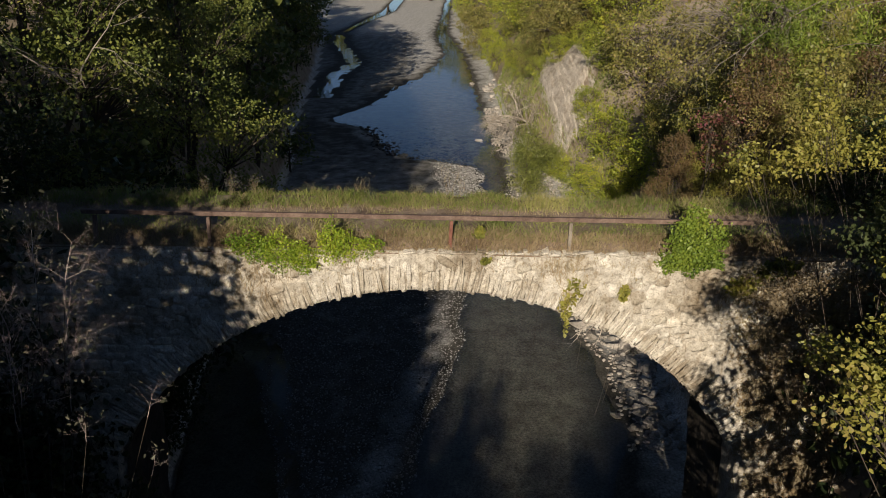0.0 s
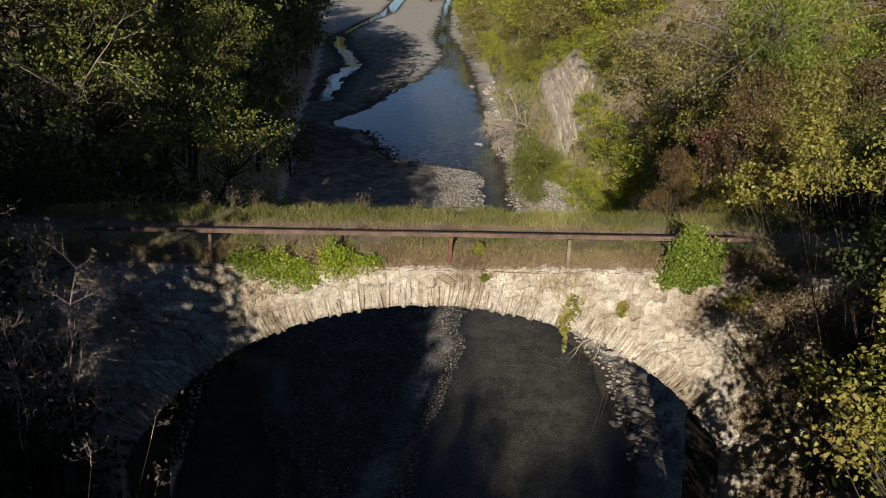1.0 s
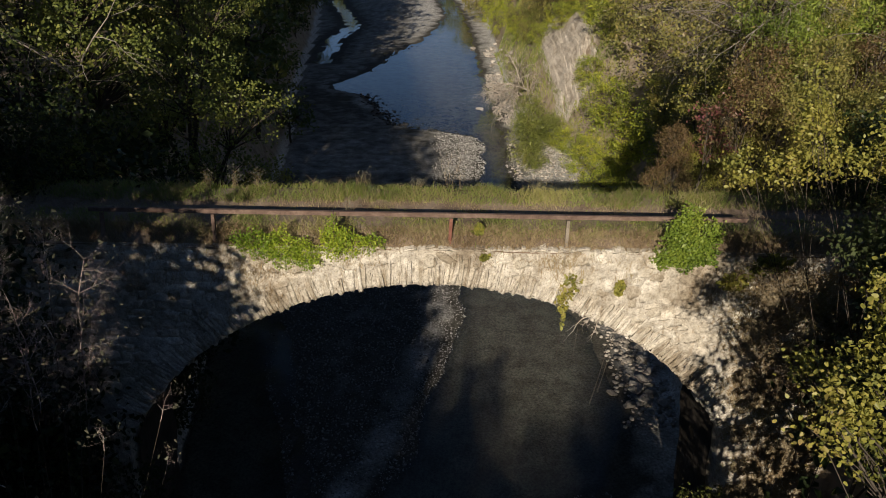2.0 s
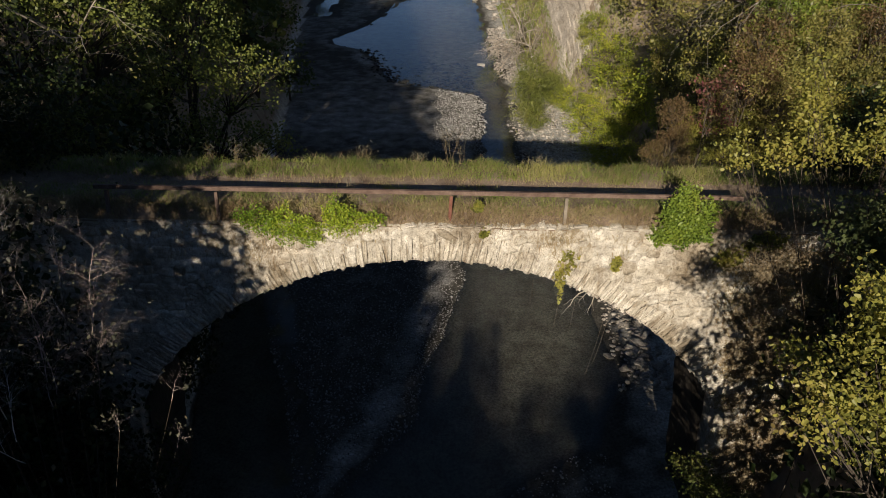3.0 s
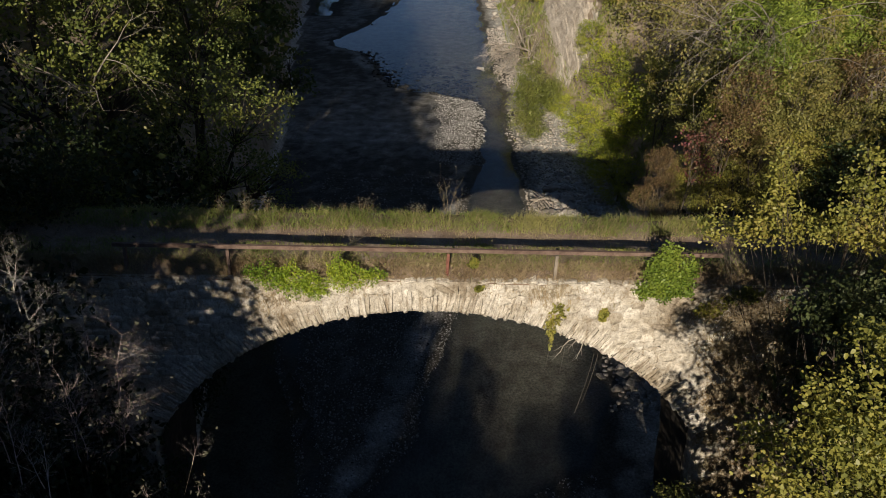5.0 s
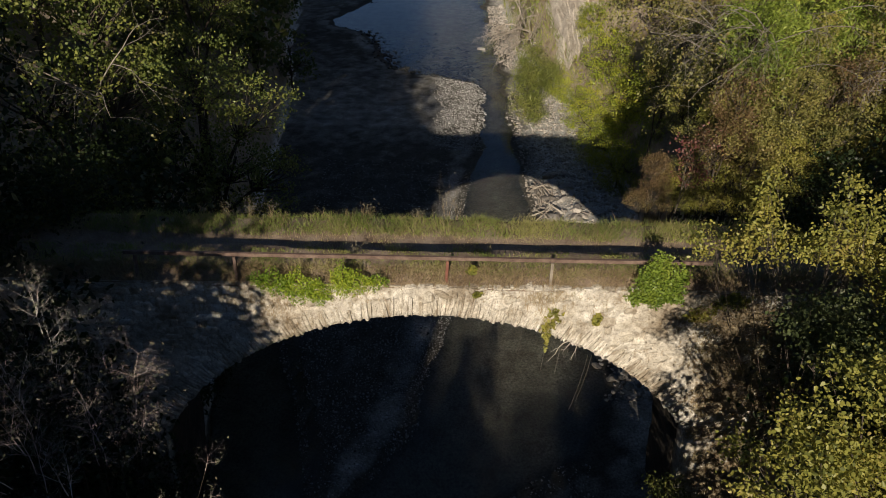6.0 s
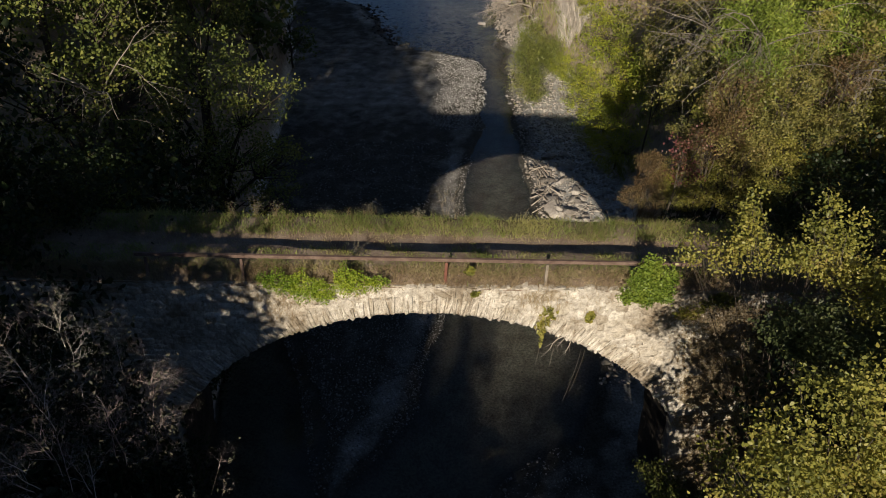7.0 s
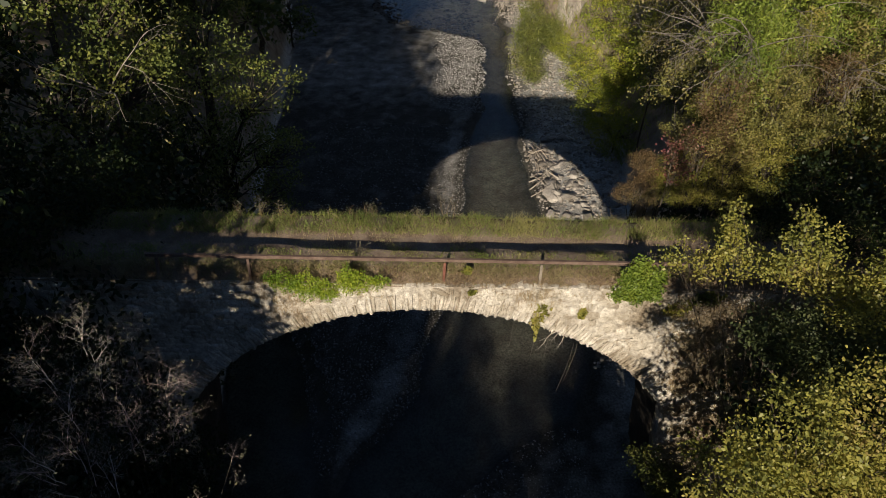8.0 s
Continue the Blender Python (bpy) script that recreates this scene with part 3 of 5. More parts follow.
# ---- beside the bridge, downstream ----
def shrub_of_stems(name, label, category, stems, leaf, count, leaves, bark, seed, group="", depth=3, droop=0.1, kids=5, narrow=0.34, spread=0.09, bend=0.45):
    """Many thin forked stems with a few leaves near their tips. stems: rows of foot, way, length, thickness."""
    g = np.random.default_rng(seed)
    ob = holder(name, label, category, group)
    tips = []
    for foot, way, length, radius in stems:
        segs = []
        grow(foot, way, length, radius, g, depth, segs, tips, bend, droop, kids)
        part("branch", smooth(mesh_np("branch", *tubes(segs, 4))), bark, ob)
    tips = np.array(tips)
    pick = tips[g.integers(0, len(tips), count)] + g.normal(0, spread, (count, 3))
    lv, lf = leaf_faces(pick, leaf, 0.0, narrow, g, False)
    part("foliage", mesh_np("foliage", lv, lf), leaves, ob)
    return ob


def crowns_at(x, y, rows):
    """Crowns given in the place's own coordinates, taken relative to a foot on the ground."""
    z = on_ground(x, y)
    return [(cx - x, cy - y, cz - z, rx, ry, rz) for cx, cy, cz, rx, ry, rz in rows]


hazel = put(make_tree("hazel_tree", "broad dense hazel with yellowing autumn leaves beside the bridge", "tree",
            crowns_at(9.4, -8.2, [(8.6, -7.9, 15.9, 1.6, 1.3, 1.4), (6.7, -8.1, 15.7, 1.1, 1.0, 1.2), (10.4, -7.7, 16.0, 1.6, 1.3, 1.5), (5.7, -8.6, 14.5, 0.7, 0.8, 0.9), (7.2, -8.8, 14.2, 1.3, 1.0, 1.3),
                (9.2, -8.8, 14.0, 1.5, 1.1, 1.4), (5.25, -8.5, 13.5, 0.4, 0.4, 0.3), (5.75, -7.2, 13.35, 0.4, 0.45, 0.16), (6.2, -8.1, 12.6, 0.3, 0.4, 0.2), (8.6, -7.6, 12.4, 1.5, 1.3, 1.5), (11.0, -7.4, 12.8, 2.0, 1.4, 1.8), (9.6, -7.4, 10.8, 1.0, 1.0, 0.8)]),
            1350, 44, 0.082, YELLOW_GREEN, trunk=0.08, spread=0.19, seed=11, inner=0.68, limbs=9, oval=True), 9.4, -8.2, on_ground(9.4, -8.2))
hazel_low = put(make_tree("hazel_bush", "low green bush at the foot of the bridge", "bush",
            crowns_at(8.9, -1.3, [(8.9, -1.3, 2.4, 0.8, 0.6, 0.8), (8.4, -0.9, 3.2, 0.6, 0.5, 0.6), (7.8, -0.5, 3.8, 0.55, 0.4, 0.5), (9.8, -1.4, 2.2, 0.8, 0.7, 0.9)]),
            170, 34, 0.095, GREEN, trunk=0.05, spread=0.18, seed=16, oval=True), 8.9, -1.3, on_ground(8.9, -1.3))
maple = put(make_tree("maple_tree", "slender maple with upright sprays of yellow-green leaves beside the bridge", "tree",
            crowns_at(9.2, -3.2, [(8.9, -3.4, 15.7, 0.8, 0.7, 0.45), (7.9, -2.8, 15.4, 0.7, 0.6, 0.4), (7.0, -2.4, 15.2, 0.6, 0.5, 0.35), (6.25, -1.85, 14.9, 0.4, 0.4, 0.4), (7.0, -2.85, 16.3, 0.28, 0.3, 0.75), (6.9, -2.85, 16.95, 0.2, 0.22, 0.35),
                (8.2, -3.5, 16.7, 0.3, 0.3, 0.8), (8.15, -3.5, 17.4, 0.18, 0.2, 0.3), (8.8, -3.6, 16.8, 0.26, 0.3, 0.6), (9.7, -4.0, 15.7, 0.7, 0.6, 0.6), (9.5, -4.6, 15.6, 0.6, 0.6, 0.5), (10.3, -4.0, 16.6, 0.4, 0.4, 0.8), (11.0, -4.2, 15.9, 0.9, 0.7, 0.8), (11.4, -4.2, 16.7, 1.0, 0.8, 0.9), (12.9, -4.2, 16.8, 1.2, 0.9, 1.1)]),
            560, 34, 0.082, YELLOW_GREEN, trunk=0.022, spread=0.14, seed=12, inner=0.3, limbs=3, oval=True), 9.2, -3.2, on_ground(9.2, -3.2))
# Fills shaded gaps; its dark leaf colour stands in for deep shade.
dark_bush = put(make_tree("shade_bush", "dense bush with leaves coloured dark for deep shade", "bush",
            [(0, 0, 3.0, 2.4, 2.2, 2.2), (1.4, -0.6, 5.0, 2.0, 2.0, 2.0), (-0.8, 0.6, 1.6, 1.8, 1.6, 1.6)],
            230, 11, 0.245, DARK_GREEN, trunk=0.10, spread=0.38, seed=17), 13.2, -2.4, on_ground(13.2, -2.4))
# The last three are unseen, added to keep sun off the right abutment.
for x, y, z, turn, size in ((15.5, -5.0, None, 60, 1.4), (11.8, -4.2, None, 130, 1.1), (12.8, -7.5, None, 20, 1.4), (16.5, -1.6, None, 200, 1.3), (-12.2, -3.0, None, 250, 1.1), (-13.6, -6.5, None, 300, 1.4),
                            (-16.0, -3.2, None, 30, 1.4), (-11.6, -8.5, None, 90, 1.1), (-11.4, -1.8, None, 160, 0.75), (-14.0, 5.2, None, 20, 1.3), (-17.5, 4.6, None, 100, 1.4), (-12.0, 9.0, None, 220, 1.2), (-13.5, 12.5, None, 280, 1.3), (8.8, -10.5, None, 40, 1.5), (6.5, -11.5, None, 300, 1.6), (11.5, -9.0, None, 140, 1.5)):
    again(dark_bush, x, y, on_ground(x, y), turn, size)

# More dark bushes, added to make the gaps at both bridge ends black.
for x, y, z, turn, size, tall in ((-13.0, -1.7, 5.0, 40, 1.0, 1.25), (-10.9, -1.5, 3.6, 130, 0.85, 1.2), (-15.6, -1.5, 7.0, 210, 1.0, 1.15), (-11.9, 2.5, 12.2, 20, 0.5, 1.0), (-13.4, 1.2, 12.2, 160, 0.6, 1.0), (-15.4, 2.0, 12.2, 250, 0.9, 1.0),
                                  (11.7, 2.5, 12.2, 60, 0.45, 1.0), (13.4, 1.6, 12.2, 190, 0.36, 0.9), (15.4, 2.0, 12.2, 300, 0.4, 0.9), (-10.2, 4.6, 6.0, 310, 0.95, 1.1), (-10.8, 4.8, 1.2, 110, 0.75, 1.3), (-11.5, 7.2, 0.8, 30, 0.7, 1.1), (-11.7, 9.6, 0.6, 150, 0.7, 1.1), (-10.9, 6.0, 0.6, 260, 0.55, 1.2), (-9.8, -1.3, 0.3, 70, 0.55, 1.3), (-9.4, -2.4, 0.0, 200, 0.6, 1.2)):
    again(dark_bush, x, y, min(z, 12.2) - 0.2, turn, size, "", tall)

# Stands in for the maple's lower crown, with its shade in the leaf colour.
shaded_maple = put(make_tree("shade_bush", "lower maple foliage at the bridge end, coloured dark for shade", "bush",
                 crowns_at(10.6, -3.0, [(9.0, -4.2, 14.2, 1.2, 0.9, 0.8), (8.3, -4.0, 14.1, 0.7, 0.6, 0.6), (10.6, -4.2, 14.0, 1.4, 1.0, 1.0), (12.4, -4.2, 14.2, 1.5, 1.0, 1.1), (10.3, -3.4, 12.3, 1.0, 0.8, 1.1), (11.4, -2.6, 12.4, 1.5, 1.0, 1.2), (13.2, -2.6, 12.2, 1.5, 1.0, 1.4), (11.0, -2.2, 10.2, 1.3, 0.8, 1.3), (12.8, -2.2, 9.6, 1.6, 0.9, 1.6)]),
                 1100, 26, 0.12, SHADED_LEAF, trunk=0.07, spread=0.26, seed=19, inner=0.3, limbs=2), 10.6, -3.0, on_ground(10.6, -3.0))
bare_shrub = holder("half_bare_shrub", "tall half-bare shrub with pinkish twigs and few pale leaves", "shrub", m=pose(-8.9, -5.6, -0.3))
# Twig colours are raised to stand in for dappled sun; stems stay dark.
PINK_TWIG = grained("pinkish_twig_bark", [(0.32, 0.23, 0.21), (0.48, 0.38, 0.345), (0.62, 0.53, 0.48)], 2, 18, 0.9, 0.3, 0.01)
GREY_TWIG = grained("pale_grey_twig_bark", [(0.34, 0.31, 0.27), (0.50, 0.46, 0.41), (0.64, 0.60, 0.54)], 2, 18, 0.9, 0.3, 0.01)
g_bare = np.random.default_rng(41)
BARE_TIPS = ((-7.7, -6.0, 16.4), (-6.35, -5.6, 14.6), (-7.8, -7.8, 15.1), (-8.4, -6.6, 15.9), (-9.2, -5.8, 15.6), (-7.0, -6.4, 14.4), (-8.6, -7.8, 14.6), (-6.7, -5.2, 13.6), (-5.1, -6.1, 12.0),
             (-7.8, -4.0, 14.6), (-5.4, -7.6, 12.6), (-5.4, -5.8, 10.4), (-7.6, -7.4, 13.4), (-9.4, -7.2, 14.2), (-8.2, -5.0, 13.0))
for k, tip in enumerate(BARE_TIPS):
    segs, tips = [], []
    foot = np.array([g_bare.normal(0, 0.15), g_bare.normal(0, 0.15), 0.0])
    top = np.array(tip) - np.array([-8.9, -5.6, -0.3])
    lone = tip[2] < 12.8
    thick = 0.4 if lone else 0.6
    reach = g_bare.uniform(1.15, 1.6) * (0.55 if tip[2] < 12.8 else 1.0)
    fork = top - unit(np.array([top[0] * 0.10 - 0.06, top[1] * 0.10, 1.0])) * reach
    foot[2] = on_ground(-8.9, -5.6)
    p = foot.copy()
    for i in range(5):
        u = (i + 1) / 5
        q = foot + (fork - foot) * np.array([u ** 1.3, u ** 1.3, u]) + g_bare.normal(0, 0.06, 3) * (u < 1)
        segs.append((*p, *q, thick * (0.036 - 0.005 * i), thick * (0.031 - 0.005 * i)))
        p = q
    part("stem", smooth(mesh_np("stem", *tubes(segs, 4))), BARK, bare_shrub)
    segs = []
    for j in range(1 if lone else 3):
        lean = unit(top - fork) + g_bare.normal(0, 0.24, 3) * (1, 1, 0.15) * (j > 0)
        grow(p - (fork - foot) * (0.05 * j), lean, reach * g_bare.uniform(0.7, 1.0), 0.007 if lone else 0.013, g_bare, 2 if lone else 3, segs, tips, 0.22, -0.1, 8)
    part("twig", smooth(mesh_np("twig", *tubes(segs, 3))), PINK_TWIG if k % 3 else GREY_TWIG, bare_shrub)
    tips = np.array(tips)
    count = 16 if lone else 110
    pick = tips[g_bare.integers(0, len(tips), count)] + g_bare.normal(0, 0.05, (count, 3))
    part("foliage", mesh_np("foliage", *leaf_faces(pick, 0.085, 0.0, 0.25, g_bare)), DULL_LEAF, bare_shrub)
low_stems = [((0, 0, 0), (0.25, 0.05, 1), 4.0, 0.04), ((0, 0.1, 0), (-0.1, 0.1, 1), 4.6, 0.04), ((0.1, 0, 0), (0.3, -0.1, 1), 3.4, 0.035), ((0, 0, 0), (-0.3, -0.1, 1), 3.6, 0.035)]
low_shrub = shrub_of_stems("sparse_shrub", "sparse grey shrub with a few dull leaves in shade", "shrub", low_stems, 0.12, 260, DULL_LEAF, BARK, 42, depth=2, kids=6)
low_shrub.location = (-8.6, -3.4, on_ground(-8.6, -3.4))
for x, y, z, turn in ((-10.3, -4.2, 4.0, 70), (-9.8, -6.6, 5.6, 220)):
    again(low_shrub, x, y, on_ground(x, y), turn, (z + 8) / 9)


# ---- shading trees, mostly unseen and down the stream, placed to cast shadows ----
SHADE_TREE_TOP = 19.2
shade = make_tree("shade_tree", "tall dense dark green tree placed to cast shade", "tree", [(0, 0, 13, 3.6, 3.6, 5.6), (-1.6, 1.2, 8.5, 3.6, 3.6, 4)],
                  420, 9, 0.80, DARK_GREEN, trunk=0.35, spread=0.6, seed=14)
fine_shade = make_tree("fine_shade_tree", "tall leafy dark green tree placed unseen to cast shade", "tree", [(0, 0, 13, 3.6, 3.6, 5.6), (-1.6, 1.2, 8.5, 3.6, 3.6, 4)],
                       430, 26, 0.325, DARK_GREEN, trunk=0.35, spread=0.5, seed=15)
put(fine_shade, -13.2, -12.5, on_ground(-13.2, -12.5), 0, (19.0 - on_ground(-13.2, -12.5)) / SHADE_TREE_TOP)
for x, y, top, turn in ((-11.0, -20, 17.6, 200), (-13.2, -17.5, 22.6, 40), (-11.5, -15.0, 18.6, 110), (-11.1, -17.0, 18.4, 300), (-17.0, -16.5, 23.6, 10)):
    again(fine_shade, x, y, on_ground(x, y), turn, (top - on_ground(x, y)) / SHADE_TREE_TOP)
# Unseen sparse trees, added to break the sun into dapples.
thin_shade = make_tree("thin_shade_tree", "slim thin-leaved tree placed unseen for dappled shade", "tree", [(0, 0, 13.4, 3.6, 3.6, 3.4)],
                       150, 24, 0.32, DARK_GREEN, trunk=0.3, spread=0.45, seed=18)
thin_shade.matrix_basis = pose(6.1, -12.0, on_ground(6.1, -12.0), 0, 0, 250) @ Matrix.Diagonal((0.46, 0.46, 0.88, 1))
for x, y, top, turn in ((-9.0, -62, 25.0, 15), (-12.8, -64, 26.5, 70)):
    again(thin_shade, x, y, on_ground(x, y), turn, (top - on_ground(x, y)) / 17.0, "slim thin-leaved tree far downstream, placed unseen for dappled light")
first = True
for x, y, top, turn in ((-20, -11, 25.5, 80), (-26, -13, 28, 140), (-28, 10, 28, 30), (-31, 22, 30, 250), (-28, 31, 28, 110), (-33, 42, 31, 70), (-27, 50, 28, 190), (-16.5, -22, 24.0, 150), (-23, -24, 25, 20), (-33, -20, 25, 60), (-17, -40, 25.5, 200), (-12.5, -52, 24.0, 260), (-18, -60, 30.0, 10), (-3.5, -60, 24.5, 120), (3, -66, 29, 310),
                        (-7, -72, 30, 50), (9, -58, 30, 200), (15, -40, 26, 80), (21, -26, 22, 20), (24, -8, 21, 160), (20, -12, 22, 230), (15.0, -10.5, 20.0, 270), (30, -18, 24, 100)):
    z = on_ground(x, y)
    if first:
        put(shade, x, y, z, turn, (top - z) / SHADE_TREE_TOP)
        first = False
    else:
        again(shade, x, y, z, turn, (top - z) / SHADE_TREE_TOP)

# ---- upstream, left bank ----
alder = put(make_tree("alder_tree", "broad leafy alder on the shaded bank", "tree",
            [(0, 0, 13.4, 2.2, 2.4, 2.2), (2.5, -0.2, 12.0, 1.7, 1.8, 1.4), (-2.6, 1, 12.5, 2.2, 2.2, 2.0), (1.6, -1.0, 9.8, 1.8, 1.8, 1.3), (3.0, 0.3, 8.4, 1.3, 1.4, 0.9), (-1.5, -1.0, 9.5, 2.2, 2.2, 1.8), (2.6, 0.6, 5.8, 1.3, 1.5, 0.9), (0.4, 0, 6.4, 1.8, 1.8, 1.4)],
            600, 31, 0.15, ALDER, trunk=0.26, spread=0.27, seed=21, inner=0.75), -11.6, 14.6, on_ground(-11.6, 14.6))
far_tree = make_tree("bank_tree", "leafy green tree on the wooded bank", "tree",
            [(0, 0, 9, 3.4, 3.4, 3.4), (2.0, -1, 6, 3, 3, 2.6), (-2.2, 1, 6.5, 3, 3, 2.8), (0.5, 1, 3.4, 3.4, 3.4, 2.2)], 175, 9, 0.58, GREEN, trunk=0.24, spread=0.5, seed=22)
put(far_tree, -19.5, 31, on_ground(-19.5, 31), 10, 1.1)
for t, x, y, turn, size in ((alder, -14.6, 8.6, 40, 1.0), (alder, -19.5, 7, 90, 1.1), (alder, -17.5, 18, 140, 1.05), (alder, -14.6, 23, 200, 0.9), (alder, -12.6, 4.6, 310, 0.62), (alder, -24, 13, 10, 1.15)):
    again(t, x, y, on_ground(x, y), turn, size)
g_left = np.random.default_rng(51)
y = 27.0
while y < 420:
    foot = float(lerp_table(y, BANKS, 1))
    for d in ((-0.6, 1.2, 6.5, 14.0) if y > 45 else (1.2, 6.5, 14.0)):
        x, yy = foot - d - g_left.uniform(0, 2.5) * (1 + y / 200), y + g_left.uniform(-2.5, 2.5)
        again(far_tree, x, yy, on_ground(x, yy), g_left.uniform(0, 360), g_left.uniform(0.85, 1.2) * (0.5 if d < 0 else 0.75 if d < 2 else 1.0) * (1 + y / 400) * (1.65 if 50 < y < 115 and d > 5 else 1.0))
    y += 6.5 + y * 0.11

# Unseen row across the valley's end, added to darken reflections in the upper streams.
for x, y in ((-62, 352), (-50, 340), (-38, 350), (-27, 338), (-16, 348), (-6, 338), (5, 350), (15, 340), (26, 348)):
    again(far_tree, x, y, on_ground(x, y), x * 37 % 360, 2.9)

# ---- upstream, right bank ----
willow = put(make_tree("willow_tree", "bright green willow with drooping narrow leaves", "tree", [(0, 0, 11.5, 1.7, 1.6, 1.6), (1.3, 0.4, 12.4, 1.6, 1.5, 1.4), (0.6, -0.8, 9.6, 1.4, 1.2, 1.6)],
              330, 34, 0.19, WILLOW, trunk=0.12, spread=0.24, seed=34, narrow=0.13), 12.6, 10.6, 4.4)
crimson = put(make_tree("crimson_bush", "bush with crimson autumn leaves behind the bridge", "bush", [(0, 0, 6.6, 0.55, 0.6, 0.6), (0.8, 0.2, 7.1, 0.5, 0.6, 0.45), (0.3, -0.1, 5.6, 0.6, 0.6, 0.7)],
              46, 20, 0.11, CRIMSON, trunk=0.05, spread=0.17, seed=35), 8.0, 4.7, 8.95, 0, 0.8)
russet = put(make_tree("russet_bush", "brown and russet autumn bush behind the bridge", "bush", [(0, 0, 2.8, 2.2, 1.8, 1.6), (1.6, 0.4, 3.2, 1.8, 1.6, 1.4), (-1.2, -0.4, 1.8, 1.3, 1.3, 1.2)],
              300, 32, 0.13, RUSSET, trunk=0.10, spread=0.21, seed=32, inner=0.7), 19.5, 6.0, 12.4)
bush = put(make_tree("hornbeam_bush", "dense olive and yellow autumn bush on the bank", "bush", [(0, 0, 2.6, 2.4, 2.4, 2.2), (1.8, 0.8, 3.6, 2.0, 2.0, 1.8), (-1.4, 1.0, 2.0, 2.0, 2.0, 1.8), (0.4, -1.4, 4.4, 1.6, 1.6, 1.5)],
            290, 34, 0.125, OLIVE, trunk=0.10, spread=0.21, seed=31, inner=0.6), 15.2, 13.6, 11.2)
yellow = put(make_tree("yellow_bush", "yellow-green leafy bush over the gravel bank", "bush", [(0, 0, 2.6, 1.8, 2.0, 2.2), (1.0, 1.5, 3.4, 2.0, 2.2, 2.2), (0.6, -1.2, 4.2, 1.6, 1.6, 1.6)],
              300, 28, 0.15, BANK_YELLOW, trunk=0.10, spread=0.22, seed=33, inner=0.7), 14.4, 35.0, 0.6)
brush = put(make_tree("willow_scrub", "feathery green willow scrub at the water", "bush", [(0, 0, 1.7, 1.2, 1.8, 1.6), (0.6, 2.4, 2.0, 1.2, 1.8, 1.7), (0.2, -1.5, 1.1, 1.0, 1.3, 1.0)],
             430, 17, 0.32, SCRUB_LEAF, trunk=0.06, spread=0.30, seed=36, narrow=0.06), 7.4, 42.0, 0.0)
brush.scale = (1.15, 1.5, 1.35)
for t, x, y, z, turn, size in ((bush, 17.8, 6.5, 11.5, 80, 0.9), (bush, 20.5, 10, 12.5, 150, 1.2), (bush, 16.0, 12, 10.5, 200, 1.0), (russet, 18, 14, 12.5, 20, 1.2),
                               (willow, 16.4, 11.6, 4.5, 120, 1.0), (willow, 10.2, 6.9, 8.4, 60, 0.8), (bush, 14.6, 16.5, 9.0, 40, 1.0), (dark_bush, 12.6, 8.8, 5.0, 10, 1.0), (dark_bush, 11.0, 4.6, 6.5, 190, 0.8), (dark_bush, 14.5, 4.6, 9.0, 250, 0.9)):
    again(t, x, y, z, turn, size)
g_mix = np.random.default_rng(141)
kinds = []
for k, (name, label, leaves, leaf, narrow) in enumerate((("thicket_bush", "small olive leaved tree in the autumn thicket", OLIVE, 0.11, 0.34), ("thicket_bush", "small yellow-green tree in the autumn thicket", YELLOW_GREEN, 0.115, 0.34),
        ("thicket_bush", "small russet leaved tree in the autumn thicket", RUSSET, 0.10, 0.34), ("thicket_bush", "small dark green tree in the thicket", GREEN, 0.13, 0.36), ("thicket_bush", "small drooping narrow-leaved willow in the thicket", OLIVE, 0.19, 0.12))):
    kinds.append(make_tree(name, label, "bush", [(0, 0, 8.0, 1.0, 1.0, 0.9), (0.7, -0.3, 8.7, 0.75, 0.8, 0.6), (-0.7, 0.2, 7.3, 0.8, 0.8, 0.7)], 150, 38, leaf * 0.8, leaves, trunk=0.07, spread=0.155, seed=150 + k, inner=0.6, narrow=narrow))
used = set()
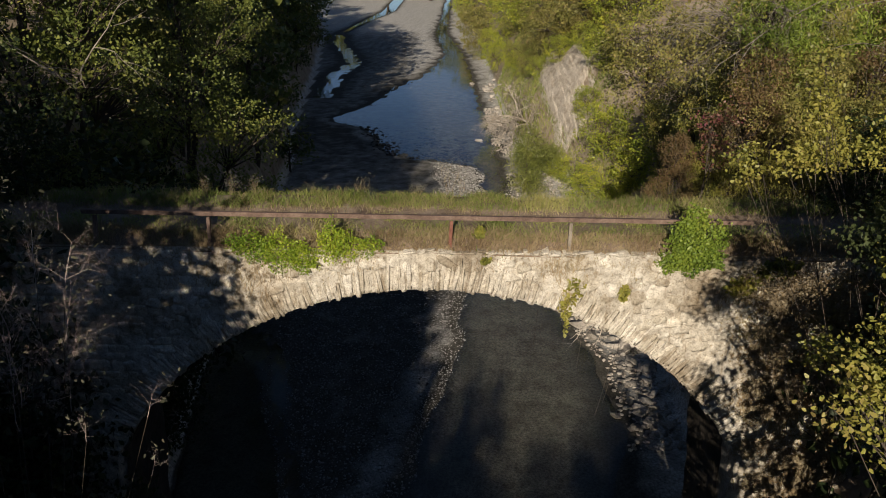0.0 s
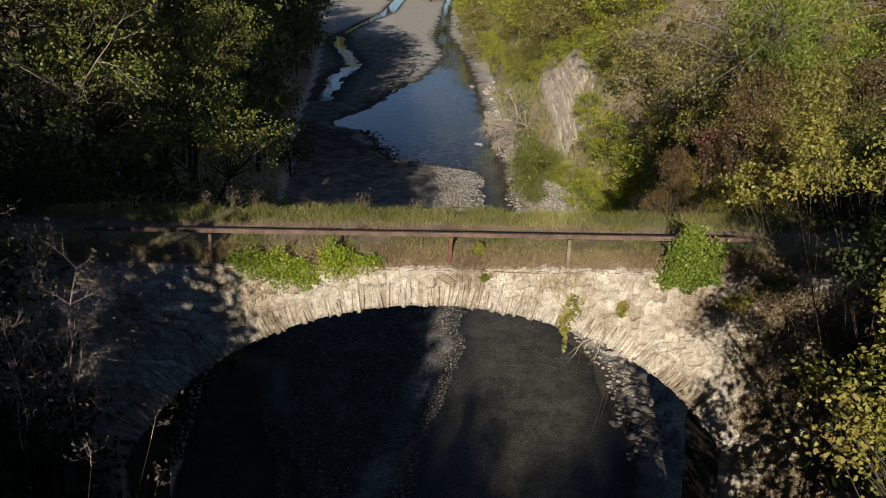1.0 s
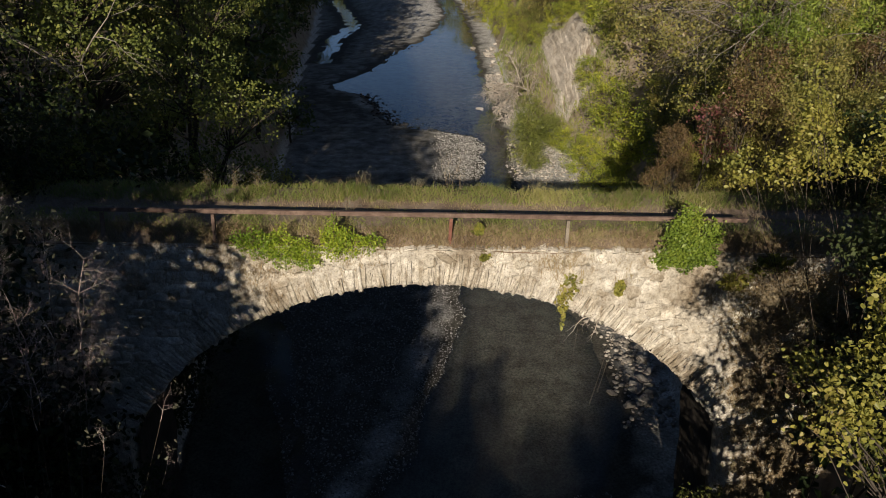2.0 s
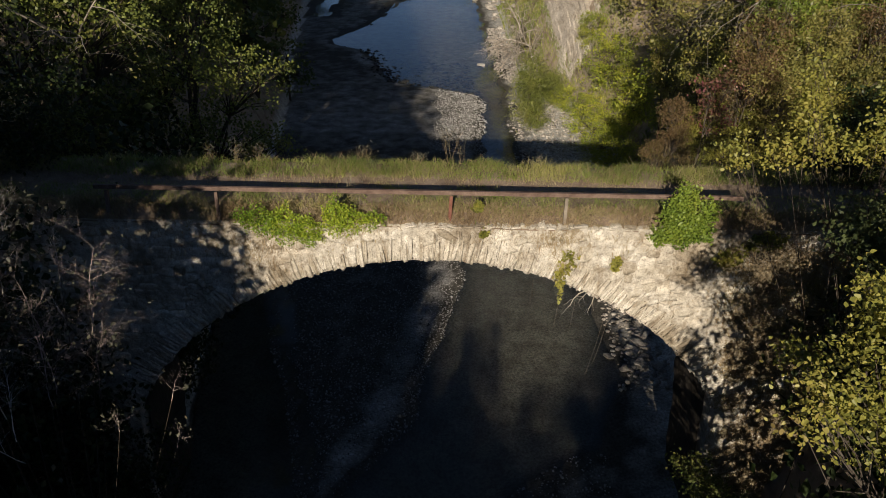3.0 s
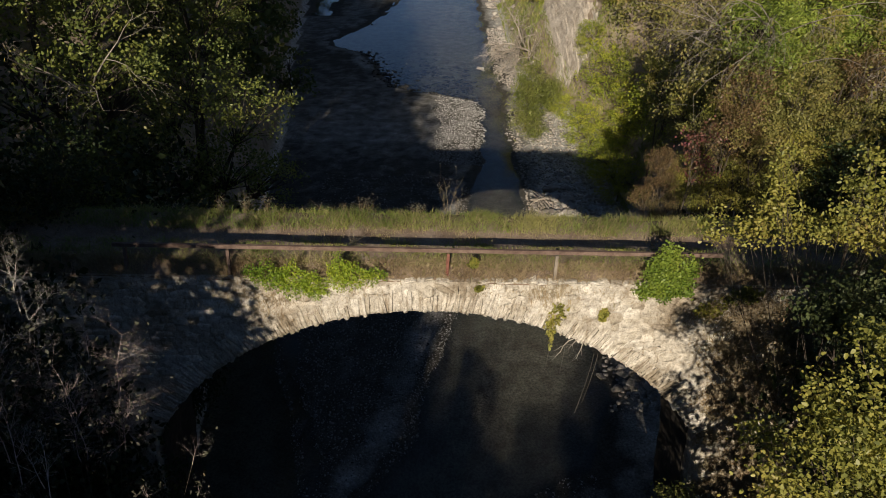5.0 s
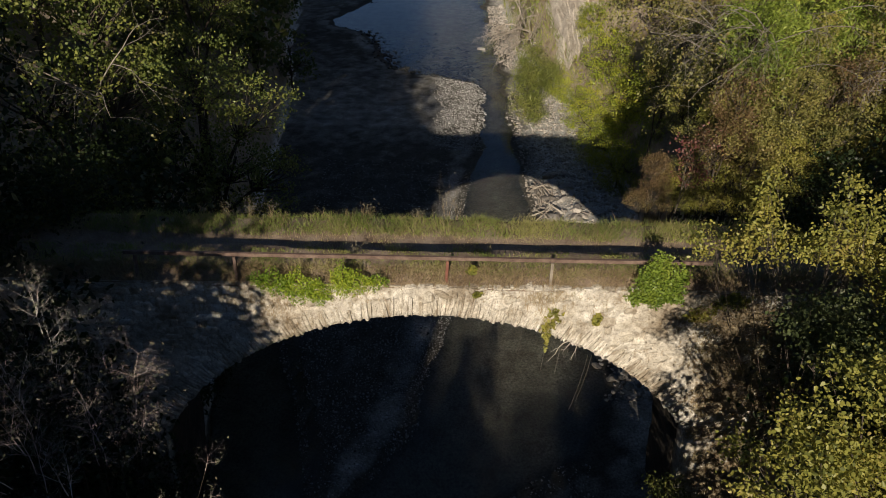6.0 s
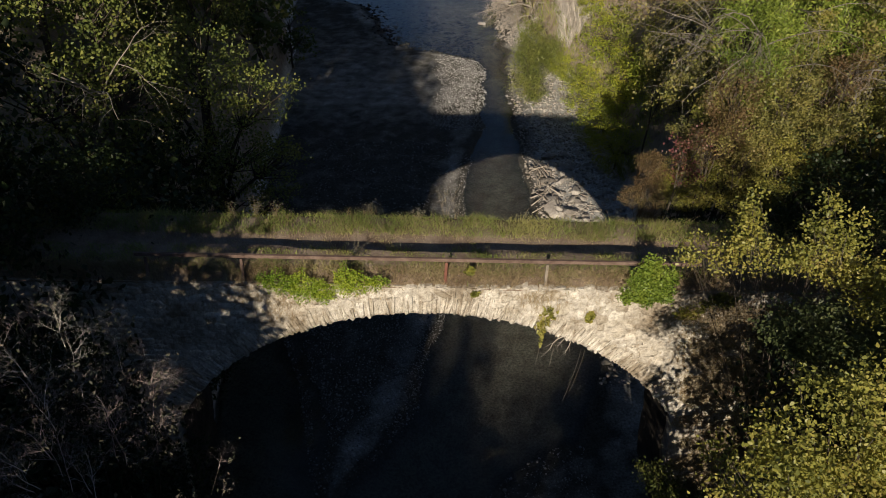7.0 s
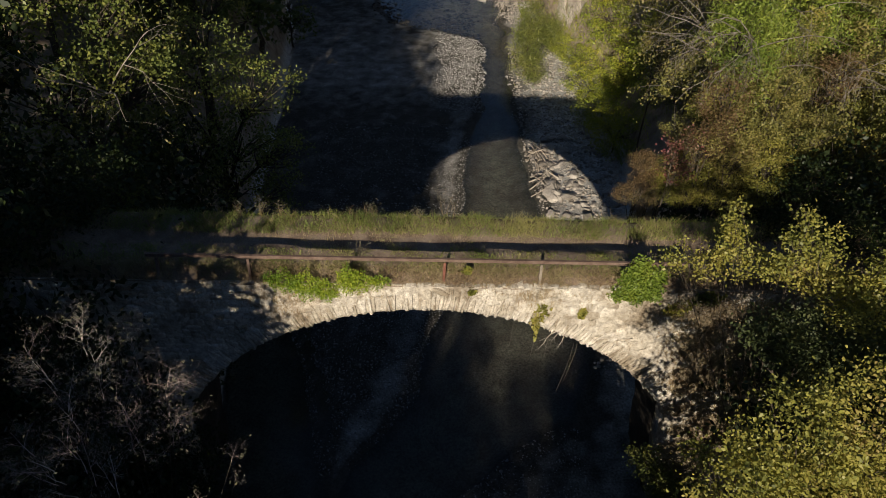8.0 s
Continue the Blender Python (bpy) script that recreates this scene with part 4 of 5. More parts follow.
for x, y, top, kind, size in ((7.35, 5.5, 13.9, 2, 0.55), (8.2, 5.6, 13.7, 1, 0.55), (7.15, 5.2, 13.0, 2, 0.5), (7.6, 5.1, 12.3, 2, 0.5), (8.4, 5.2, 12.9, 1, 0.5), (9.0, 5.0, 13.3, 1, 0.6), (9.9, 4.9, 13.6, 1, 0.65), (10.8, 4.6, 13.4, 0, 0.7), (9.2, 6.6, 14.4, 0, 0.7), (10.2, 8.0, 15.4, 1, 0.8), (11.0, 8.8, 15.8, 0, 0.9), (11.2, 11.0, 15.6, 1, 1.0), (11.4, 13.6, 15.0, 1, 1.1), (9.3, 5.4, 15.2, 2, 0.8), (10.3, 4.9, 15.2, 0, 0.9), (11.2, 4.2, 14.7, 1, 0.75), (10.0, 6.4, 16.5, 2, 0.9), (11.4, 5.9, 16.5, 0, 0.95), (12.6, 5.6, 15.6, 0, 0.9), (13.6, 7.0, 14.6, 0, 1.0),
        (14.8, 6.4, 14.2, 1, 0.9), (15.6, 7.6, 15.2, 1, 1.0), (12.0, 10.0, 16.6, 4, 0.9), (13.0, 8.8, 16.2, 0, 1.0), (14.6, 8.8, 16.4, 2, 1.0), (16.6, 9.0, 16.6, 0, 1.1), 
        (12.2, 12.2, 17.6, 0, 1.1), (17.6, 8.0, 15.6, 3, 1.0), (13.4, 25.0, 11.0, 1, 1.2),
        (14.0, 18.0, 16.0, 2, 1.2), (15.2, 15.0, 17.6, 0, 1.2), (19.0, 9.6, 17.6, 1, 1.2), (13.6, 10.4, 17.4, 1, 0.9), (16.0, 5.6, 13.4, 3, 0.9)):
    z = top - 9.3 * size
    turn = g_mix.uniform(0, 360)
    if kind in used:
        again(kinds[kind], x, y, z, turn, size)
    else:
        put(kinds[kind], x, y, z, turn, size)
        used.add(kind)
mid_bush = put(make_tree("bank_bush", "olive bush with fine leaves on the steep bank", "bush", [(0, 0, 2.2, 2.2, 2.2, 2.2), (1.6, 0.8, 3.2, 2.0, 2.0, 1.9), (-1.2, 1.0, 2.0, 1.8, 1.8, 1.8), (0.2, -1.4, 3.0, 1.6, 1.6, 1.6)],
            260, 18, 0.16, OLIVE, trunk=0.10, spread=0.22, seed=47, inner=0.7), 12.5, 96, on_ground(12.5, 96), 0, 1.2)
mid_yellow = put(make_tree("bank_bush", "yellow-green bush with fine leaves on the steep bank", "bush", [(0, 0, 2.2, 2.2, 2.2, 2.2), (1.4, -0.8, 3.0, 2.0, 2.0, 2.0), (-1.2, 0.6, 2.8, 1.8, 1.8, 1.8)],
            250, 18, 0.16, BANK_YELLOW, trunk=0.10, spread=0.22, seed=48, inner=0.7), 10.5, 102, on_ground(10.5, 102), 0, 1.1)
for t, x, y, turn, size in ((yellow, 15.2, 29, 100, 1.15), (bush, 16.0, 22, 10, 1.2), (bush, 18.5, 25, 60, 1.4), (bush, 17.0, 33, 130, 1.4), (yellow, 14.0, 40.5, 260, 1.0), (bush, 17.0, 42, 220, 1.5), (yellow, 14.8, 47.5, 40, 0.8),
        (brush, 9.8, 48.4, 200, 0.9), (bush, 21, 37, 310, 1.6), (yellow, 10.6, 61, 20, 0.55), (bush, 10.2, 66, 90, 0.6), (yellow, 10.0, 72, 160, 0.65), (bush, 10.4, 78, 230, 0.8), (yellow, 9.8, 84, 300, 0.75), (yellow, 12.2, 58, 80, 0.7), (bush, 11.6, 64, 200, 0.8), (bush, 11.8, 70, 10, 0.9), (bush, 20, 18, 10, 1.5), (yellow, 16.5, 50, 170, 1.2), (yellow, 12.2, 36.5, 30, 0.75), (yellow, 12.0, 41.0, 140, 0.7), (yellow, 12.4, 32.0, 250, 0.75), (yellow, 11.2, 46.0, 80, 0.5), (yellow, 12.6, 28.0, 330, 0.8), (yellow, 14.0, 51.5, 60, 0.7), (bush, 14.4, 55.5, 200, 0.75), (yellow, 13.2, 46.5, 280, 0.65), (bush, 13.9, 60.5, 130, 0.7)):
    t = t if y < 21 or t is brush else mid_yellow if t is yellow else mid_bush
    again(t, x, y, on_ground(x, y), turn, size)
far_bush = make_tree("bank_bush", "olive and yellow bush on the steep bank", "bush", [(0, 0, 2.2, 2.2, 2.2, 2.2), (1.6, 0.8, 3.2, 2.0, 2.0, 1.9), (-1.2, 1.0, 2.0, 1.8, 1.8, 1.8), (0.2, -1.4, 3.0, 1.6, 1.6, 1.6)],
            170, 12, 0.32, OLIVE, trunk=0.10, spread=0.34, seed=37, inner=0.7)
put(far_bush, 15.5, 58, on_ground(15.5, 58), 0, 1.3)
far_yellow = put(make_tree("bank_bush", "yellow-green bush on the steep bank", "bush", [(0, 0, 2.2, 2.2, 2.2, 2.2), (1.4, -0.8, 3.0, 2.0, 2.0, 2.0), (-1.2, 0.6, 2.8, 1.8, 1.8, 1.8)],
            160, 12, 0.30, BANK_YELLOW, trunk=0.10, spread=0.34, seed=38, inner=0.7), 12.2, 84, on_ground(12.2, 84), 0, 1.1)
g_right = np.random.default_rng(52)
y = 52.0
while y < 430:
    foot = float(lerp_table(y, BANKS, 2))
    for d in (1.0, 4.0, 8.5, 14.0):
        x, yy = foot + d + g_right.uniform(-0.6, 1.6), y + g_right.uniform(-2, 2)
        if yy < 60 and d < 5 or yy < 92 and d < 2:
            continue
        close = yy < 140 and d < 9
        t = (mid_yellow if close else far_yellow) if g_right.random() < (0.5 if d < 5 else 0.25) else (mid_bush if close else far_bush)
        x -= 1.6 if d < 2 else 0
        again(t, x, yy, on_ground(x, yy), g_right.uniform(0, 360), g_right.uniform(0.8, 1.25) * (1 + y / 260) * (0.85 if d < 2 else 1.1))
    y += 5.2 + y * 0.095

g_fan = np.random.default_rng(43)
fan_stems = [((0, 0, -0.1 * k), (g_fan.normal(-0.5, 0.6), g_fan.normal(-0.6, 0.5), g_fan.uniform(0.3, 1.1)), g_fan.uniform(2.2, 3.8), 0.028) for k in range(8)]
fan = shrub_of_stems("drooping_branches", "bare pale drooping branches over the bushes", "shrub", fan_stems, 0.11, 420, OLIVE, PALE_BARK, 43, depth=2, droop=0.8, kids=5, bend=0.5)
fan.location = (12.0, 8.8, 15.8)
part("stem", smooth(mesh_np("stem", *tubes([(0.4, 1.0, -12.0, 0.2, 0.4, -5, 0.09, 0.06), (0.2, 0.4, -5, 0, 0, 0.05, 0.06, 0.03)], 6))), BARK, fan)
for x, y, z, turn in ((13.4, 11.0, 17.0, 40), (12.4, 12.8, 17.0, 330), (15.0, 8.2, 15.8, 70), (10.4, 6.6, 17.6, 20), (9.8, 8.2, 16.9, 300)):
    again(fan, x, y, z, turn, 0.9)
fan_l = shrub_of_stems("bare_tree", "half-bare pale branched tree on the bank", "tree", [((0, 0, 0), (0.4, -0.3, 1), 4.2, 0.045), ((0, 0, 0), (-0.5, -0.4, 0.9), 4.2, 0.045), ((0, 0, 0), (0.0, -0.9, 0.5), 3.6, 0.035), ((0, 0, 0), (-0.9, 0, 0.6), 3.8, 0.035), ((0, 0, 0), (0.7, -0.6, 0.4), 3.6, 0.035)],
                       0.12, 300, OLIVE, PALE_BARK, 44, depth=3, droop=0.35, kids=6, spread=0.16)
fan_l.location = (-12.6, 7.4, 14.6)
part("stem", smooth(mesh_np("stem", *tubes([(-0.4, 0.5, -10.5, -0.2, 0.2, -5, 0.14, 0.10), (-0.2, 0.2, -5, 0, 0, 0.05, 0.10, 0.07)], 6))), BARK, fan_l)


# ---- rock, gravel and driftwood ----
def rock_mesh(name, seed, points=15, squash=(1, 1, 0.7)):
    """An angular broken stone: the hull of a few points."""
    g = np.random.default_rng(seed)
    bm = bmesh.new()
    for p in unit(g.normal(size=(points, 3))) * g.uniform(0.75, 1.0, (points, 1)) * np.array(squash):
        bm.verts.new(p)
    bmesh.ops.convex_hull(bm, input=bm.verts)
    loose = [v for v in bm.verts if not v.link_faces]
    bmesh.ops.delete(bm, geom=loose, context="VERTS")
    return from_bm(name, bm)


cliff = holder("rock_outcrop", "bare slanting outcrop of pale layered rock in the bank", "rock", kind="structure")


def rock_face():
    """Bare rock breaking through the bank, ridged along its slanting layers."""
    n = 170
    X, Y = np.meshgrid(np.linspace(9.4, 14.6, n), np.linspace(46, 64, n))
    mask = 1.15 - np.hypot((X - 12.1 + (Y - 54.5) * 0.10) / 1.2, (Y - 54.5) / 7.5) + 0.3 * wave(X, Y, 0.8, 3)
    Z = valley_height(X, Y) + np.clip(mask, -0.4, 0.3) * 0.9 + 0.20 * wave(X * 2.4 + Y * 0.25, Y * 0.25, 0.4, 2) + 0.26 * np.abs(wave(X * 1.6 + Y * 0.18, Y * 0.12, 0.17, 7)) + 0.12 * np.abs(wave(X * 1.6 + Y * 0.16, Y * 0.3, 0.08, 8)) + 0.05 * wave(X, Y, 0.17, 5)
    i = np.arange(n * n).reshape(n, n)
    q = np.stack([i[:-1, :-1], i[:-1, 1:], i[1:, 1:], i[1:, :-1]], axis=-1).reshape(-1, 4)
    return mesh_np("rock_face", np.stack([X, Y, Z], axis=-1).reshape(-1, 3), q)


part("rock_face", rock_face(), CLIFF, cliff)
rocks = [rock_mesh("rock", 60 + k, 14, (1.25, 0.85, 0.5)) for k in range(6)]
for me in rocks:
    me.materials.append(PALE_ROCK)
g_rock = np.random.default_rng(61)


def lay_rock(x, y, size, label="angular pale grey rock on the gravel bank", name="rock"):
    ob = new(name, rocks[int(g_rock.integers(0, 6))])
    ob.matrix_basis = pose(x, y, float(valley_height(x, y)) + size * 0.2, g_rock.uniform(-12, 12), g_rock.uniform(-12, 12), g_rock.uniform(0, 360)) @ Matrix.Scale(size, 4)
    return tagged(ob, label, "rock", "rocks along the right bank")


for _ in range(230):
    y = 8.5 + 38.5 * g_rock.random() ** 1.25
    right = float(lerp_table(y, STREAM, 2))
    wide = 1.6 if y < 14 else min(5.5, 2.0 + (y - 14) * 0.3)
    lay_rock(right + 0.5 + wide * g_rock.random() ** 0.9, y, 0.09 + 0.33 * g_rock.random() ** 1.8)
for _ in range(46):
    y = g_rock.uniform(11, 30)
    lay_rock(float(lerp_table(y, STREAM, 2)) + 0.7 + 2.6 * g_rock.random(), y, 0.32 + 0.4 * g_rock.random() ** 1.5, "broad pale slab of rock on the gravel bank")
for _ in range(60):
    y = g_rock.uniform(52, 100)
    lay_rock(float(lerp_table(y, BANKS, 2)) + g_rock.uniform(-1.6, 0.9), y, g_rock.uniform(0.15, 0.6), "pale fallen rock at the foot of the bank")
for x, y, size in ((4.1, 60.3, 0.55), (4.4, 59.6, 0.3), (5.0, 98, 0.7), (7.6, 78, 0.6), (7.2, 86, 0.7), (8.0, 96, 0.9), (7.3, 70, 0.5), (7.9, 9.5, 0.3), (6.9, 92, 0.8)):
    lay_rock(x, y, size, "pale boulder at the edge of the stream", "boulder")


def pebbles(name, label, spots, sizes, mat, seed, sink=0.25):
    """Loose stones, each a rounded flattened lump, as one sheet."""
    g = np.random.default_rng(seed)
    ico = bmesh.new()
    bmesh.ops.create_icosphere(ico, subdivisions=1, radius=1.0)
    shape = np.array([v.co for v in ico.verts])
    tri = np.array([[v.index for v in f.verts] for f in ico.faces])
    ico.free()
    spots, n = np.asarray(spots), len(spots)
    a = g.uniform(0, 2 * np.pi, n)
    s = np.stack([sizes * g.uniform(0.7, 1.3, n), sizes * g.uniform(0.6, 1.0, n), sizes * g.uniform(0.35, 0.7, n)], axis=1)
    v = shape[None] * (1 + g.normal(0, 0.12, (n, len(shape), 1))) * s[:, None, :]
    c, d = np.cos(a)[:, None], np.sin(a)[:, None]
    v = np.stack([v[..., 0] * c - v[..., 1] * d, v[..., 0] * d + v[..., 1] * c, v[..., 2]], axis=-1)
    z = valley_height(spots[:, 0], spots[:, 1]) + s[:, 2] * (1 - 2 * sink)
    v = v + np.stack([spots[:, 0], spots[:, 1], z], axis=-1)[:, None, :]
    f = (tri[None] + (np.arange(n) * len(shape))[:, None, None]).reshape(-1, 3)
    ob = part(name, mesh_np(name, v.reshape(-1, 3), f), mat)
    return tagged(ob, label, "gravel", kind="stuff")


g_peb = np.random.default_rng(71)


def scatter(n, x0, x1, y0, y1, keep):
    p = np.stack([g_peb.uniform(x0, x1, n), g_peb.uniform(y0, y1, n)], axis=1)
    return p[keep(p[:, 0], p[:, 1])]


def dry(x, y):
    return valley_height(x, y) > -0.12


bar = np.concatenate([scatter(8500, -5.0, 4.2, 34, 51, lambda x, y: dry(x, y) & (x - 0.5 + 0.7 * wave(x, y, 1.3, 23) > -1.4 * g_peb.random(len(x)) ** 0.6)), scatter(2500, 5.5, 13, 16, 46, dry), scatter(1800, -1, 6.5, -4, 3.5, dry), scatter(7000, -2.4, 2.4, 2, 30, lambda x, y: dry(x, y) & (x > lerp_table(y, STREAM, 1) - 1.6))])
pebbles("gravel", "loose grey river gravel on the bars", bar, np.where(bar[:, 1] < 30, 0.6, 1.0) * g_peb.uniform(0.025, 0.085, len(bar)) * np.where(g_peb.random(len(bar)) < 0.05, 1.9, 1.0), RIVER_STONE, 72)
rubble_at = scatter(5200, 6.0, 13.5, 7, 47, lambda x, y: dry(x, y) & (valley_height(x, y) < 1.0) & (x > lerp_table(y, STREAM, 2) + 0.2))
pebbles("bank_rubble", "small pale broken stones along the bank", rubble_at, 0.05 + 0.12 * g_peb.random(len(rubble_at)) ** 2, PALE_ROCK, 75)
talus = scatter(5200, 5.6, 10.5, 53, 78, lambda x, y: dry(x, y) & (valley_height(x, y) < 1.6) & (wave(x, y, 2.2, 21) > -0.5))
pebbles("talus", "pale grey broken stones at the foot of the bank", talus, 0.035 + 0.11 * g_peb.random(len(talus)) ** 2.5, PALE_ROCK, 76)
# Darker copy of the cobble colour, for gravel that lies in shade.
SHADED_STONE = grained("shaded_cobble", [(0.10, 0.10, 0.095), (0.24, 0.235, 0.22), (0.42, 0.41, 0.39)], 2.5, 14, 0.6, 0.4, 0.01, 0.85)
shade_spots = scatter(7000, -9, 0.5, 0, 32, lambda x, y: dry(x, y) & (x < lerp_table(y, STREAM, 1) - 0.8))
pebbles("damp_gravel", "gravel beside the stream, coloured darker for shade", shade_spots, 0.02 + 0.06 * g_peb.random(len(shade_spots)) ** 2, SHADED_STONE, 74)
speck = scatter(9000, -8.5, 0.5, 1.0, 20, lambda x, y: dry(x, y) & (x < lerp_table(y, STREAM, 1) + 0.2))
pebbles("fine_gravel", "fine grey gravel speckled with pale stones under the arch", speck, 0.012 + 0.045 * g_peb.random(len(speck)) ** 2.5, RIVER_STONE, 79)
wet = np.concatenate([scatter(2600, -11, 3.5, 49, 66, lambda x, y: (np.abs(x - lerp_table(y, STREAM, 1) - 1.0) < 3.2 * g_peb.random(len(x)) ** 1.5) & (wave(x, y, 1.1, 24) > -0.35)), scatter(900, -11, 2.5, 49, 68, lambda x, y: (x > lerp_table(y, STREAM, 1) - 0.3) & (g_peb.random(len(x)) < np.exp(-np.abs(x - lerp_table(y, STREAM, 1)) / 5.5))),
                      scatter(170, -1, 4, 49.5, 56, lambda x, y: y < 56), scatter(1500, -9, 3, 50, 64, lambda x, y: (x > lerp_table(y, STREAM, 1)) & (wave(x, y, 1.6, 22) > y * 0.1 - 6.0)), scatter(200, -12, 0, 66, 100, lambda x, y: np.abs(x - lerp_table(y, STREAM, 1)) < 1.2)])
WET_STONE = grained("wet_dark_stone", [(0.03, 0.03, 0.03), (0.06, 0.058, 0.052), (0.10, 0.095, 0.085)], 2.5, 14, 0.5, 0.3, 0.01, 0.4)
pebbles("wet_stones", "dark wet stones standing out of the shallows", wet, 0.06 + 0.18 * g_peb.random(len(wet)) ** 2, WET_STONE, 73, 0.1)

g_log = np.random.default_rng(81)
pile = holder("driftwood_pile", "pile of bleached driftwood logs on the bank rocks", "driftwood", m=pose(7.2, 25.5, 0.0))
for k in range(36):
    length, a = g_log.uniform(0.5, 2.4), g_log.normal(1.25, 0.65)
    mx, my, mz = g_log.normal(-0.2, 0.38), g_log.uniform(-3.6, 2.6), 0.10 + g_log.uniform(0, 0.45)
    d = np.array([math.cos(a), math.sin(a), g_log.uniform(-0.1, 0.3)]) * length / 2
    r = g_log.uniform(0.025, 0.065) * (1.6 if k % 7 == 0 else 1.0)
    mid = np.array([mx, my, mz])
    kink = mid + g_log.normal(0, 0.10, 3)
    part("log", smooth(mesh_np("log", *tubes([(*(mid - d), *kink, r, r * 0.85), (*kink, *(mid + d), r * 0.85, r * 0.4)], 6))), DRIFTWOOD, pile)
tangle_stems = [((0, 0, 0), (-0.6, -0.5, 0.5), 3.4, 0.13), ((0.2, 0.8, 0.2), (-0.9, -0.2, 0.6), 3.0, 0.11), ((0.0, -0.8, 0.2), (-0.5, -0.9, 0.5), 3.4, 0.11), ((0.3, 1.6, 0.4), (-0.6, 0.3, 0.9), 2.8, 0.10), ((0.2, -2, 0.2), (-0.4, -0.8, 0.6), 3.2, 0.10), ((0.5, -1, 0.6), (-0.7, -0.7, 0.4), 3.2, 0.10), ((0.4, 0.2, 0.4), (-0.4, -0.6, 1.0), 3.0, 0.09)]
tangle = shrub_of_stems("dead_branches", "tangle of dead grey branches at the foot of the bank", "driftwood", tangle_stems, 0.1, 40, DRY_GRASS, DRIFTWOOD, 45, depth=3, droop=0.5, kids=8)
tangle.matrix_basis = pose(8.5, 59.0, 1.9) @ Matrix.Diagonal((1.3, 1.8, 1.5, 1))


# ---- grass and weeds ----
def blades(name, label, x, y, z, height, lean, width, mat, parent=None, seed=1):
    """Bent tapering blades of grass as one sheet."""
    g = np.random.default_rng(seed)
    n = len(x)
    a, b = g.uniform(0, 2 * np.pi, n), g.uniform(0, 2 * np.pi, n)
    side = np.stack([np.cos(a), np.sin(a), np.zeros(n)], axis=1) * (width * g.uniform(0.6, 1.4, n))[:, None]
    tip = np.stack([np.cos(b), np.sin(b), np.zeros(n)], axis=1) * (height * lean * g.uniform(0.3, 1.6, n))[:, None]
    root = np.stack([x, y, z - 0.02], axis=1)
    up = np.zeros((n, 3))
    up[:, 2] = height
    mid = root + up * 0.6 + tip * 0.35
    top = root + up * g.uniform(0.85, 1.0, n)[:, None] + tip
    v = np.stack([root - side, root + side, mid + side * 0.7, mid - side * 0.7, top], axis=1).reshape(-1, 3)
    k = (np.arange(n) * 5)[:, None]
    ob = part(name, mesh_np(name, v, k + np.array([0, 1, 2, 3]), k + np.array([3, 2, 4])), mat)
    return tagged(ob, label, "grass", kind="stuff")


g_grass = np.random.default_rng(91)


def deck_points(n, x0, x1, y0, y1, clump):
    x, y = g_grass.uniform(x0, x1, n), g_grass.uniform(y0, y1, n)
    keep = wave(x, y, 0.45, 8) + g_grass.normal(0, 0.5, n) > clump
    return x[keep], y[keep]


def sward(name, label, n, y0, y1, h0, h1, mat, clump=-0.3, lean=0.5, seed=1, x0=-18, x1=18, width=0.0065):
    x, y = deck_points(n, x0, x1, y0, y1, clump)
    h = g_grass.uniform(h0, h1, len(x)) * (1 + 0.35 * wave(x, y, 1.1, 9)) * (1 + 0.45 * wave(x, y, 0.28, 10))
    return blades(name, label, x, y, deck_height(x, y), h, lean, width, mat, seed=seed)


sward("grass_verge", "long green grass on the far verge of the bridge", 52000, 2.08, 3.22, 0.05, 0.25, GRASS, -0.4, 0.9, 92, width=0.0075)
sward("grass_strip", "short green grass between path and railing", 34000, 0.34, 1.36, 0.05, 0.17, GRASS, -0.25, 0.9, 93, width=0.0075)
sward("dry_grass", "dry brown grass along the near edge of the bridge", 42000, 0.04, 0.55, 0.06, 0.22, DRY_GRASS, -0.6, 1.0, 94, width=0.0075)
sward("dry_tufts", "dry tan grass scattered through the far verge", 16000, 1.95, 3.2, 0.08, 0.34, DRY_GRASS, 0.0, 0.8, 95, width=0.006)
sward("strip_tufts", "dry tan grass among the green by the path", 6000, 0.5, 1.5, 0.06, 0.18, DRY_GRASS, 0.2, 0.9, 102, width=0.010)
sward("green_tufts", "small green tufts among the dry grass", 5000, 0.0, 0.6, 0.06, 0.17, GRASS, 0.5, 0.8, 101, width=0.010)
sward("path_tufts", "low green tufts on the worn path", 3000, 1.36, 2.12, 0.04, 0.10, GRASS, 0.45, 0.9, 103, width=0.010)
sward("path_grass", "thin dry grass on the worn path", 8000, 1.36, 2.15, 0.04, 0.11, DRY_GRASS, 0.2, 0.8, 96, width=0.009)


g_slope = np.random.default_rng(131)
sx, sy = g_slope.uniform(8.0, 15.5, 70000), g_slope.uniform(26, 92, 70000)
keep = (wave(sx, sy, 1.6, 11) + g_slope.normal(0, 0.5, len(sx)) > -0.15) & (sx > lerp_table(sy, BANKS, 2) - np.where(sy < 44, 0.3, 1.2))
keep &= np.hypot((sx - 12.1 + (sy - 54.5) * 0.10) / 1.3, (sy - 54.5) / 8.0) > 1.0
blades("bank_grass", "tufts of green grass on the steep bank", sx[keep], sy[keep], valley_height(sx[keep], sy[keep]), g_slope.uniform(0.2, 0.55, keep.sum()), 1.0, 0.03, GRASS, seed=132)


